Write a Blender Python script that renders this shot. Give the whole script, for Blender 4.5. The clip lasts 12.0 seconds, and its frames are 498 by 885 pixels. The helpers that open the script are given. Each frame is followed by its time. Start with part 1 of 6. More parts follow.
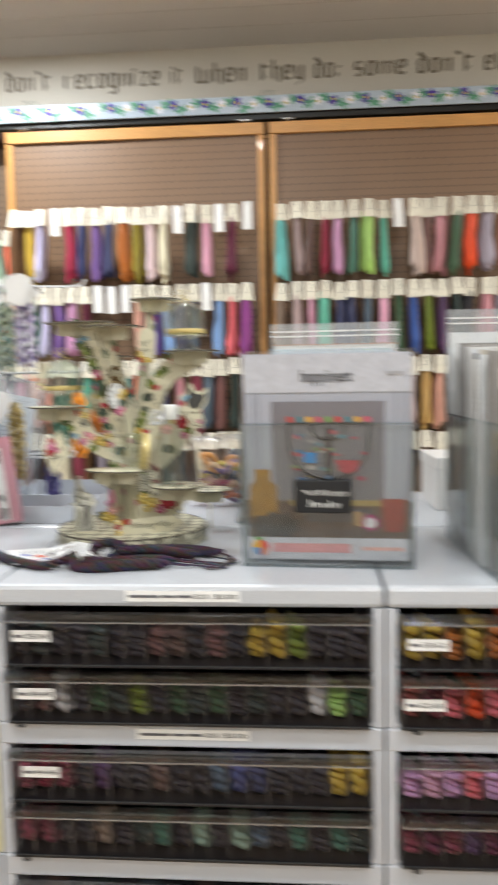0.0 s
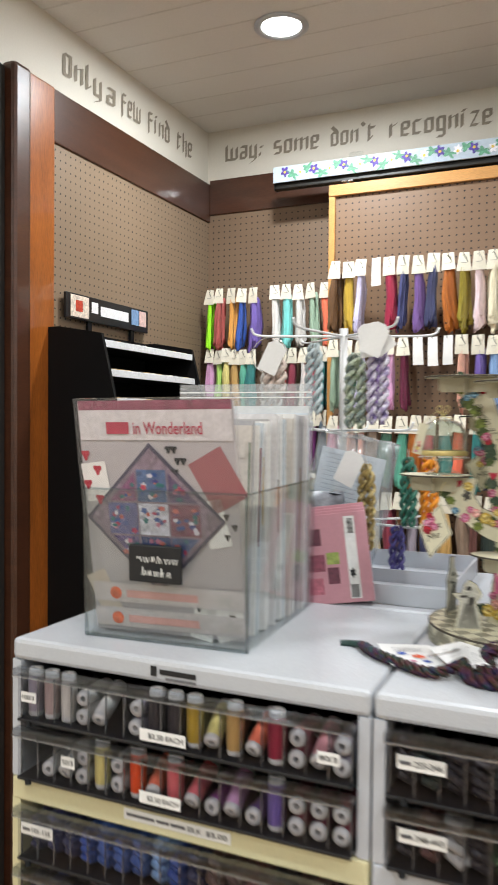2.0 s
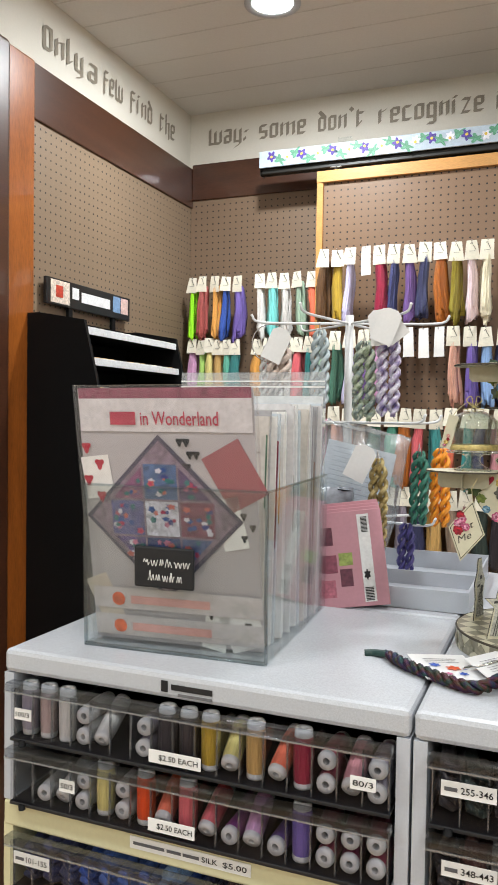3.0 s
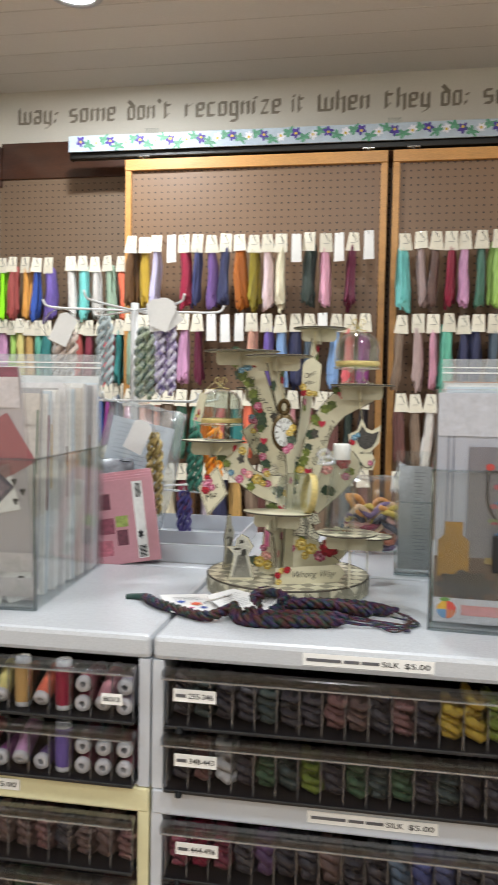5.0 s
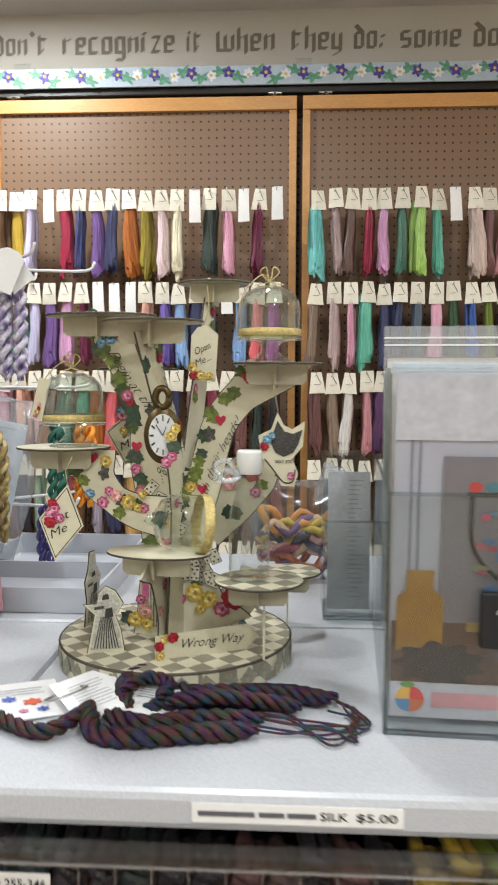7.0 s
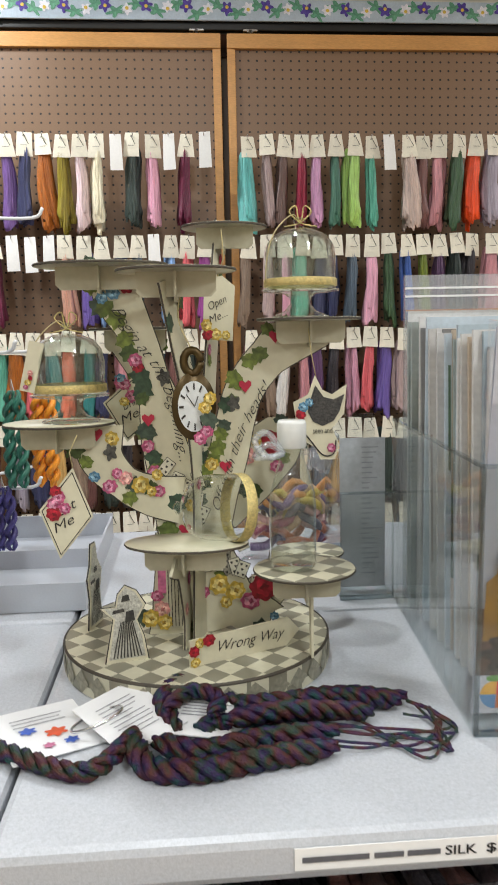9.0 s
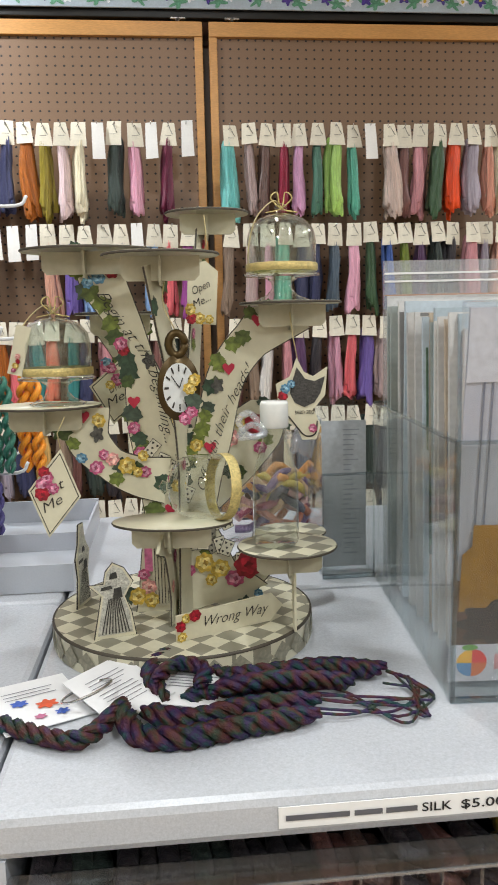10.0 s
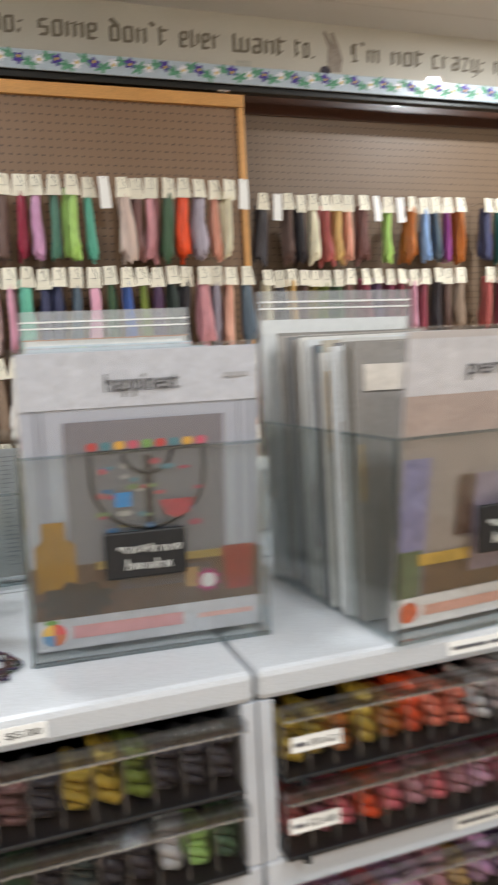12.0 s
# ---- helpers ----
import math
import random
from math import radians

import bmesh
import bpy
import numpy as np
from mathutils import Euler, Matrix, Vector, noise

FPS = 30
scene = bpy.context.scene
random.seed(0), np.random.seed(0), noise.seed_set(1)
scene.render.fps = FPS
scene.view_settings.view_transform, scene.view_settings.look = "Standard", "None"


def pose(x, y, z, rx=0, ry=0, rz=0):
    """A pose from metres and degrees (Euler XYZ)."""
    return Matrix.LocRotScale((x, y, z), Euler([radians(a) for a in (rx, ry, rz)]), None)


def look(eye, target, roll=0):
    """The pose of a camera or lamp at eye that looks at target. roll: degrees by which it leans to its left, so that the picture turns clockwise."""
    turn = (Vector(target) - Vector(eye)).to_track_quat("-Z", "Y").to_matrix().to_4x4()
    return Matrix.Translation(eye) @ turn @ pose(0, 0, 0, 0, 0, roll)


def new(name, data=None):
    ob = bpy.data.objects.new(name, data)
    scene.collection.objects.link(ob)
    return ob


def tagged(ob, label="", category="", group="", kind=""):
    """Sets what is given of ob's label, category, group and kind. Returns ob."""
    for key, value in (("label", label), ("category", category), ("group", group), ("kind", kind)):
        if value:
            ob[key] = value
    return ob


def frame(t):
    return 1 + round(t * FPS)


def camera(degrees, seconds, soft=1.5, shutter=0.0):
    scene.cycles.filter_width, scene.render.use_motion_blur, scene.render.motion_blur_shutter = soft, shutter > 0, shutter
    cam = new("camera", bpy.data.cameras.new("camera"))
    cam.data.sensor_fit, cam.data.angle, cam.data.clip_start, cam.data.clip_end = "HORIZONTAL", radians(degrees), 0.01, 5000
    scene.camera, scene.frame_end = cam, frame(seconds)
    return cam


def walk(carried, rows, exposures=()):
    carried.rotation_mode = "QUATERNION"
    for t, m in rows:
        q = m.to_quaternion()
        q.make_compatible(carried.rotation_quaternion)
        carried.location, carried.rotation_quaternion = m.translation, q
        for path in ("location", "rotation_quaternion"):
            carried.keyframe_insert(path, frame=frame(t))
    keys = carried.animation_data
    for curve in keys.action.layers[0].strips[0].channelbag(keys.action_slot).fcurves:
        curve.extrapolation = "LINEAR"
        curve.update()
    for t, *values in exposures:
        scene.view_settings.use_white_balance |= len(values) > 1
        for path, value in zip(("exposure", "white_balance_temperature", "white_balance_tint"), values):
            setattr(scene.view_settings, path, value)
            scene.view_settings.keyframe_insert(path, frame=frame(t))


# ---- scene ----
cam = camera(35.5, 12.0, soft=1.3, shutter=0.7)
PATH = [
    (0, (-0.015, 0.008, 1.329), (-0.171, 1.993, 1.144), -1.0),
    (0.5, (-0.069, -0.002, 1.342), (-0.548, 1.935, 1.205), -1.1),
    (1, (-0.098, 0.006, 1.341), (-0.783, 1.883, 1.243), -0.2),
    (1.5, (-0.101, 0.036, 1.339), (-0.842, 1.892, 1.271), 0.1),
    (2, (-0.209, 0.156, 1.344), (-1.029, 1.979, 1.293), 0.5),
    (2.5, (-0.283, 0.206, 1.342), (-1.04, 2.056, 1.277), 0.7),
    (2.7, (-0.295, 0.21, 1.34), (-1.051, 2.06, 1.273), 0.8),
    (4.3, (-0.238, 0.128, 1.344), (-0.766, 2.055, 1.253), 1.2),
    (4.5, (-0.21, 0.103, 1.34), (-0.682, 2.044, 1.24), 1.2),
    (5, (-0.164, 0.094, 1.336), (-0.503, 2.062, 1.228), 1.0),
    (5.5, (-0.146, 0.121, 1.337), (-0.404, 2.102, 1.225), 0.6),
    (6, (-0.122, 0.243, 1.34), (-0.325, 2.228, 1.213), 0.4),
    (6.5, (-0.108, 0.352, 1.345), (-0.309, 2.336, 1.202), 0.3),
    (6.7, (-0.132, 0.388, 1.343), (-0.304, 2.375, 1.195), 0.3),
    (8.5, (-0.29, 0.543, 1.346), (-0.177, 2.525, 1.105), -1.5),
    (9, (-0.297, 0.536, 1.344), (-0.145, 2.513, 1.08), -1.1),
    (9.5, (-0.297, 0.526, 1.339), (-0.127, 2.499, 1.053), -1.0),
    (10, (-0.298, 0.518, 1.338), (-0.107, 2.487, 1.05), -1.3),
    (10.5, (-0.288, 0.509, 1.337), (-0.039, 2.474, 1.057), -1.8),
    (11, (-0.262, 0.477, 1.338), (0.085, 2.429, 1.08), -2.5),
    (11.5, (-0.212, 0.417, 1.331), (0.287, 2.339, 1.093), -2.9),
    (12, (-0.136, 0.324, 1.338), (0.52, 2.2, 1.118), -2.8),
]
walk(cam, [(t, look(eye, target, roll)) for t, eye, target, roll in PATH], [(0, 0.16), (0.8, 0.03), (6.7, 0.0), (8.5, -0.1), (10.5, -0.08), (12, 0.1)])

# ---- light ----
CEIL, CT, FRONT = 2.575, 1.066, 0.937
world = bpy.data.worlds.new("world")
world.use_nodes = True
scene.world = world
world.node_tree.nodes["Background"].inputs[0].default_value = (0.9, 0.93, 1.0, 1)
world.node_tree.nodes["Background"].inputs[1].default_value = 0.03
# x, y and watts of the downlights
# third, ninth and tenth: unseen extras, added to brighten worktop and room
LAMPS = [(-1.13, 2.42, 19), (2.0, 2.35, 18), (-0.3, 1.5, 10), (-1.13, 0.25, 14), (0.35, 0.15, 13), (1.9, 0.2, 13), (0.35, -1.6, 13), (-1.13, -1.6, 13), (2.0, 1.25, 17), (0.6, -0.7, 14)]
scene.view_settings.exposure = 0.0

# ---- materials ----


def lin(h, k=1.0):
    c = [int(h[i:i + 2], 16) / 255 for i in (0, 2, 4)]
    return (*[k * (v / 12.92 if v <= 0.04045 else ((v + 0.055) / 1.055) ** 2.4) for v in c], 1)


def mat(name, colour, rough=0.5, metal=0.0, var=0.12, scale=14.0, bump=0.0, bscale=180.0, coat=0.0, spec=0.5, stretch=(1, 1, 1), sheen=0.0, rnd=0.0):
    """A surface with broad and fine variation of tone, and fine relief."""
    m = bpy.data.materials.new(name)
    m.use_nodes = True
    n, l = m.node_tree.nodes, m.node_tree.links
    b = n["Principled BSDF"]
    b.inputs["Roughness"].default_value, b.inputs["Metallic"].default_value = rough, metal
    b.inputs["Coat Weight"].default_value, b.inputs["Specular IOR Level"].default_value = coat, spec
    b.inputs["Sheen Weight"].default_value = sheen
    co = n.new("ShaderNodeTexCoord")
    mp = n.new("ShaderNodeMapping")
    mp.inputs["Scale"].default_value = stretch
    l.new(co.outputs["Object"], mp.inputs[0])
    big, fine = n.new("ShaderNodeTexNoise"), n.new("ShaderNodeTexNoise")
    big.inputs["Scale"].default_value, fine.inputs["Scale"].default_value = scale, bscale
    big.inputs["Detail"].default_value, fine.inputs["Detail"].default_value = 4, 2
    l.new(mp.outputs[0], big.inputs[0])
    l.new(mp.outputs[0], fine.inputs[0])
    add = n.new("ShaderNodeMath")
    l.new(big.outputs[0], add.inputs[0])
    l.new(fine.outputs[0], add.inputs[1])
    rng = n.new("ShaderNodeMapRange")
    rng.inputs[1].default_value, rng.inputs[2].default_value = 0.6, 1.4
    rng.inputs[3].default_value, rng.inputs[4].default_value = 1 - var, 1 + var
    l.new(add.outputs[0], rng.inputs[0])
    hsv = n.new("ShaderNodeHueSaturation")
    hsv.inputs["Color"].default_value = lin(colour) if isinstance(colour, str) else colour
    if rnd:
        oi, ad2, mr = n.new("ShaderNodeObjectInfo"), n.new("ShaderNodeMath"), n.new("ShaderNodeMapRange")
        mr.inputs[3].default_value, mr.inputs[4].default_value = -rnd, rnd
        l.new(oi.outputs["Random"], mr.inputs[0])
        l.new(rng.outputs[0], ad2.inputs[0])
        l.new(mr.outputs[0], ad2.inputs[1])
        l.new(ad2.outputs[0], hsv.inputs["Value"])
    else:
        l.new(rng.outputs[0], hsv.inputs["Value"])
    l.new(hsv.outputs[0], b.inputs["Base Color"])
    if bump:
        bp = n.new("ShaderNodeBump")
        bp.inputs["Strength"].default_value, bp.inputs["Distance"].default_value = bump, 0.002
        l.new(fine.outputs[0], bp.inputs["Height"])
        l.new(bp.outputs[0], b.inputs["Normal"])
    return m


def clear(name, tint, rough=0.03, base=0.05, rim=0.5, haze=0.0):
    """Thin clear plastic or glass: lets light through, and shines more where it is seen aslant. haze: share of a milky surface."""
    m = bpy.data.materials.new(name)
    m.use_nodes = True
    n, l = m.node_tree.nodes, m.node_tree.links
    n.remove(n["Principled BSDF"])
    tr, gl, mix, lw = n.new("ShaderNodeBsdfTransparent"), n.new("ShaderNodeBsdfGlossy"), n.new("ShaderNodeMixShader"), n.new("ShaderNodeLayerWeight")
    tr.inputs[0].default_value = lin(tint)
    gl.inputs["Color"].default_value = (1, 1, 1, 1)
    lw.inputs[0].default_value = 0.5
    noise_n, rr = n.new("ShaderNodeTexNoise"), n.new("ShaderNodeMapRange")
    noise_n.inputs["Scale"].default_value = 40
    rr.inputs[3].default_value, rr.inputs[4].default_value = rough * 0.5, rough * 2.5
    l.new(noise_n.outputs[0], rr.inputs[0])
    l.new(rr.outputs[0], gl.inputs["Roughness"])
    pw, ml = n.new("ShaderNodeMath"), n.new("ShaderNodeMath")
    pw.operation, ml.operation = "POWER", "MULTIPLY_ADD"
    pw.inputs[1].default_value, ml.inputs[1].default_value, ml.inputs[2].default_value = 3.5, rim, base
    l.new(lw.outputs["Facing"], pw.inputs[0])
    l.new(pw.outputs[0], ml.inputs[0])
    l.new(ml.outputs[0], mix.inputs[0])
    src = tr
    if haze:
        df, mh = n.new("ShaderNodeBsdfDiffuse"), n.new("ShaderNodeMixShader")
        df.inputs[0].default_value, mh.inputs[0].default_value = (0.8, 0.82, 0.85, 1), haze
        l.new(tr.outputs[0], mh.inputs[1])
        l.new(df.outputs[0], mh.inputs[2])
        src = mh
    l.new(src.outputs[0], mix.inputs[1])
    l.new(gl.outputs[0], mix.inputs[2])
    l.new(mix.outputs[0], n["Material Output"].inputs[0])
    return m


def pegboard(name, colour, across):
    """Hardboard with holes on a one-inch grid; across: the axis along the board."""
    m = mat(name, colour, 0.45, var=0.1, scale=3.0, bump=0.15, bscale=400)
    n, l = m.node_tree.nodes, m.node_tree.links
    b = n["Principled BSDF"]
    tone = b.inputs["Base Color"].links[0].from_socket
    sep = n.new("ShaderNodeSeparateXYZ")
    l.new(n["Texture Coordinate"].outputs["Object"], sep.inputs[0])
    sq = []
    for ax in (across, "Z"):
        d, f, c, p = (n.new("ShaderNodeMath") for _ in range(4))
        d.operation, f.operation, c.operation, p.operation = "DIVIDE", "FRACT", "SUBTRACT", "POWER"
        d.inputs[1].default_value, c.inputs[1].default_value, p.inputs[1].default_value = 0.0254, 0.5, 2
        l.new(sep.outputs[ax], d.inputs[0])
        l.new(d.outputs[0], f.inputs[0])
        l.new(f.outputs[0], c.inputs[0])
        l.new(c.outputs[0], p.inputs[0])
        sq.append(p)
    s, t = n.new("ShaderNodeMath"), n.new("ShaderNodeMath")
    s.operation, t.operation = "ADD", "LESS_THAN"
    t.inputs[1].default_value = 0.0155
    l.new(sq[0].outputs[0], s.inputs[0])
    l.new(sq[1].outputs[0], s.inputs[1])
    l.new(s.outputs[0], t.inputs[0])
    mx = n.new("ShaderNodeMixRGB")
    mx.inputs[2].default_value = (0.012, 0.009, 0.007, 1)
    l.new(t.outputs[0], mx.inputs[0])
    l.new(tone, mx.inputs[1])
    l.new(mx.outputs[0], b.inputs["Base Color"])
    return m


M = {
    "ceiling": mat("ceiling_paint", "e2dfda", 0.7, var=0.04, scale=2, bump=0.05),
    "frieze": mat("frieze_paint", "d9d4c8", 0.6, var=0.04, scale=4, bump=0.05),
    "letter": mat("letter_paint", "8b8273", 0.6, var=0.15, scale=20),
    "trimwood": mat("stained_wood", "462819", 0.35, var=0.3, scale=5, bump=0.1, bscale=60, stretch=(1, 1, 8), coat=0.3),
    "post": mat("varnished_post", "96531f", 0.3, var=0.35, scale=9, bump=0.1, bscale=70, stretch=(4, 4, 0.6), coat=0.4),
    "pine": mat("pine", "d29a58", 0.4, var=0.18, scale=6, bump=0.05, bscale=80, stretch=(1, 1, 5), coat=0.2),
    "pegx": pegboard("pegboard_north", "7d6753", "X"),
    "pegp": pegboard("pegboard_panel", "85684f", "X"),
    "pegy": pegboard("pegboard_west", "86725d", "Y"),
    "black": mat("black_metal", "15130f", 0.4, var=0.2, scale=10),
    "rackblack": mat("black_rack", "0b0b0c", 0.6, var=0.2, scale=10, spec=0.2),
    "chrome": mat("chrome", "d8d8d8", 0.18, metal=1.0, var=0.05),
    "white": mat("white_melamine", "bdc1c8", 0.28, var=0.05, scale=6, bump=0.03, bscale=500, spec=0.5),
    "speck": mat("white_worktop", "bcbfc4", 0.26, var=0.13, scale=420, bump=0.03, bscale=900),
    "cream": mat("cream_melamine", "d6d0a8", 0.35, var=0.05, scale=6),
    # near-black colour stands in for the shade inside the drawers
    "dark": mat("drawer_inside_shade", "151518", 0.5, var=0.2, scale=10),
    "clear": clear("clear_acrylic", "f8fafa", 0.03, 0.04, 0.4),
    "smoke": clear("drawer_plastic", "eeeef0", 0.04, 0.008, 0.4),
    "edge": clear("acrylic_edge", "e2e8ea", 0.07, 0.07, 0.6, 0.006),
    "lip": clear("drawer_lip", "d6d9dd", 0.06, 0.06, 0.6),
    "rib": clear("divider_edge", "d8dcde", 0.1, 0.16, 0.5, 0.1),
    "bag": clear("plastic_bag", "f4f6f7", 0.1, 0.08, 0.5, 0.16),
    "glass": clear("clear_glass", "f5f8f6", 0.015, 0.07, 1.3),
    "label": mat("label_paper", "eeeeec", 0.5, var=0.03),
    "ink": mat("ink", "1a1a1c", 0.6, var=0.1),
    "tag": mat("tag_card", "e6dfcc", 0.6, var=0.08, scale=60, rnd=0.08),
    "blank": mat("white_tag_card", "eceae6", 0.6, var=0.05, rnd=0.05),
    "paper": mat("white_paper", "e4e2df", 0.4, var=0.04, coat=0.3),
    "floor": mat("floor_wood", "b3977a", 0.35, var=0.3, scale=5, stretch=(1, 8, 1), bump=0.1),
    "wire": mat("white_wire", "d9d9d8", 0.35, var=0.05),
}


def hue(h, **kw):
    """The thread, card or print material of a colour, made once."""
    key = h + str(sorted(kw.items()))
    if key not in M:
        M[key] = mat("tone_" + h, h, **{**dict(rough=0.55, var=0.15, scale=60), **kw})
    return M[key]


def thread(h):
    """Silky thread: a deep dye in fine upright streaks."""
    c = [int(h[i:i + 2], 16) for i in (0, 2, 4)]
    g = sum(c) / 3
    h = "".join("%02x" % min(255, max(0, int(g + (v - g) * 1.05 + (255 - g) * 0.11))) for v in c)
    return hue(h, rough=0.38, var=0.38, scale=45, bump=1.0, bscale=420, stretch=(1, 1, 0.06), sheen=0.06)


# ---- building helpers ----
def bm_box(x0, x1, y0, y1, z0, z1, bm=None, bevel=0.0):
    bm = bm or bmesh.new()
    r = bmesh.ops.create_cube(bm, size=1.0, matrix=Matrix.LocRotScale(((x0 + x1) / 2, (y0 + y1) / 2, (z0 + z1) / 2), None, (x1 - x0, y1 - y0, z1 - z0)))
    if bevel:
        vs = set(r["verts"])
        bmesh.ops.bevel(bm, geom=[e for e in bm.edges if e.verts[0] in vs], offset=bevel, segments=2, affect="EDGES", profile=0.5)
    return bm


def bm_poly(pts, y0, y1, bm=None):
    """A flat sheet in x and z, between two depths y."""
    bm = bm or bmesh.new()
    a = [bm.verts.new((x, y0, z)) for x, z in pts]
    f = bm.faces.new(a)
    if abs(y1 - y0) > 1e-6:
        b = [bm.verts.new((x, y1, z)) for x, z in pts]
        bm.faces.new(b[::-1])
        for i in range(len(a)):
            j = (i + 1) % len(a)
            bm.faces.new((a[i], b[i], b[j], a[j]))
        bmesh.ops.recalc_face_normals(bm, faces=bm.faces)
    else:
        bm.normal_update()
        if f.normal.y > 0:
            f.normal_flip()
    return bm


def bm_lathe(profile, n=28, centre=(0, 0, 0), bm=None):
    """Turns (radius, height) pairs round the upright through centre."""
    bm = bm or bmesh.new()
    rings = []
    for r, z in profile:
        rings.append([bm.verts.new((centre[0] + r * math.cos(2 * math.pi * k / n), centre[1] + r * math.sin(2 * math.pi * k / n), centre[2] + z)) for k in range(n)] if r > 1e-5
                     else [bm.verts.new((centre[0], centre[1], centre[2] + z))])
    for a, b in zip(rings, rings[1:]):
        for k in range(n):
            j = (k + 1) % n
            if len(a) == 1 and len(b) > 1:
                bm.faces.new((a[0], b[k], b[j]))
            elif len(b) == 1 and len(a) > 1:
                bm.faces.new((a[k], a[j], b[0]))
            elif len(a) > 1:
                bm.faces.new((a[k], a[j], b[j], b[k]))
    for f in bm.faces:
        f.smooth = True
    return bm


def smooth_line(pts, n):
    """Points along a smooth line through pts."""
    p = [Vector(q) for q in pts]
    p = [p[0] * 2 - p[1]] + p + [p[-1] * 2 - p[-2]]
    out = []
    for i in range(1, len(p) - 2):
        for k in range(n):
            t = k / n
            a, b, c, d = p[i - 1:i + 3]
            out.append(0.5 * ((2 * b) + (c - a) * t + (2 * a - 5 * b + 4 * c - d) * t * t + (3 * b - a - 3 * c + d) * t ** 3))
    return out + [p[-2]]


def bm_tube(pts, radius, n=6, bm=None, caps=True, flute=0.0):
    """A tube along pts; radius: a number or one for each point."""
    bm = bm or bmesh.new()
    pts = [Vector(q) for q in pts]
    rings, up = [], Vector((0.31, 0.2, 0.93))
    for i, q in enumerate(pts):
        d = (pts[min(i + 1, len(pts) - 1)] - pts[max(i - 1, 0)]).normalized()
        u = up - d * up.dot(d)
        u = (u if u.length > 1e-4 else d.orthogonal()).normalized()
        up, v = u, d.cross(u)
        r = radius[i] if isinstance(radius, (list, tuple)) else radius
        rings.append([bm.verts.new(q + r * (1 - flute * (k % 2)) * (math.cos(2 * math.pi * k / n) * u + math.sin(2 * math.pi * k / n) * v)) for k in range(n)])
    for a, b in zip(rings, rings[1:]):
        for k in range(n):
            f = bm.faces.new((a[k], a[(k + 1) % n], b[(k + 1) % n], b[k]))
            f.smooth = True
    if caps:
        bm.faces.new(rings[0][::-1])
        bm.faces.new(rings[-1])
    return bm


def mesh_of(name, bm, material):
    me = bpy.data.meshes.new(name)
    bm.to_mesh(me)
    bm.free()
    me.materials.append(material)
    return me


def part(name, bm, material, parent, label=""):
    ob = new(name, bm if isinstance(bm, bpy.types.Mesh) else mesh_of(name, bm, material))
    ob.parent = parent
    if label:
        ob["label"] = label
    return ob


def dyed(name, me, material, parent=None):
    """An object on a shared mesh with a material of its own."""
    ob = new(name, me)
    ob.material_slots[0].link = "OBJECT"
    ob.material_slots[0].material = material
    ob.parent = parent
    return ob


def thing(name, label, category, at=(0, 0, 0), rz=0.0, group="", kind=""):
    ob = new(name)
    ob.empty_display_size = 0.02
    ob.matrix_world = pose(*at, 0, 0, rz)
    return tagged(ob, label, category, group, kind)


def struct(name, bm, material, label, category):
    return tagged(new(name, mesh_of(name, bm, material)), label, category, kind="structure")


def bm_words(string, x0, x1, z0, height, y=0.0, bold=0.0, slant=0.0):
    """Lettering from x0 to x1 on base line z0, facing -y. height: that of a capital."""
    cu = bpy.data.curves.new("letters", "FONT")
    cu.body, cu.offset, cu.resolution_u = string, bold, 3
    ob = bpy.data.objects.new("letters", cu)
    scene.collection.objects.link(ob)
    bpy.context.view_layer.update()
    me = bpy.data.meshes.new_from_object(ob.evaluated_get(bpy.context.evaluated_depsgraph_get()))
    bpy.data.objects.remove(ob)
    bpy.data.curves.remove(cu)
    bm = bmesh.new()
    bm.from_mesh(me)
    bpy.data.meshes.remove(me)
    for v in bm.verts:
        v.co.x += slant * v.co.y
    xs = [v.co.x for v in bm.verts]
    k = (x1 - x0) / (max(xs) - min(xs))
    a = min(xs)
    for v in bm.verts:
        v.co = Vector((x0 + (v.co.x - a) * k, y, z0 + v.co.y * height / 0.7))
    bm.normal_update()
    for f in bm.faces:
        if f.normal.y > 0:
            f.normal_flip()
    return bm


def bm_blot(cx, cz, rx, rz_, y, petals=0, depth=0.3, turn=0.0, n=16, bm=None):
    """A flat oval, or a blossom of so many petals, facing -y."""
    k = n if not petals else petals * 6
    pts = []
    for i in range(k):
        a = 2 * math.pi * i / k
        r = 1 if not petals else 1 - depth * (0.5 + 0.5 * math.cos(petals * a))
        pts.append((cx + rx * r * math.cos(a + turn), cz + rz_ * r * math.sin(a + turn)))
    return bm_poly(pts[::-1], y, y, bm)


# ---- the room ----
X0, X1, Y0, Y1 = -1.75, 3.2, -2.6, 3.13
struct("floor", bm_box(X0 - 0.1, X1 + 0.1, Y0 - 0.1, Y1 + 0.1, -0.05, 0.0), M["floor"], "brown wooden shop floor", "floor")
struct("ceiling", bm_box(X0 - 0.1, X1 + 0.1, Y0 - 0.1, Y1 + 0.1, CEIL, CEIL + 0.05), M["ceiling"], "off-white boarded shop ceiling", "ceiling")
wn = struct("wall_north", bm_box(X0 - 0.1, X1 + 0.1, Y1, Y1 + 0.1, 0, CEIL), M["frieze"], "cream painted back wall with lettered frieze", "wall")
ww = struct("wall_west", bm_box(X0 - 0.1, X0, Y0, Y1, 0, CEIL), M["frieze"], "cream painted side wall with lettered frieze", "wall")
struct("wall_east", bm_box(X1, X1 + 0.1, Y0, Y1, 0, CEIL), M["frieze"], "plain cream wall closing the shop", "wall")
struct("wall_south", bm_box(X0 - 0.1, X1 + 0.1, Y0 - 0.1, Y0, 0, CEIL), M["frieze"], "plain cream wall closing the shop", "wall")
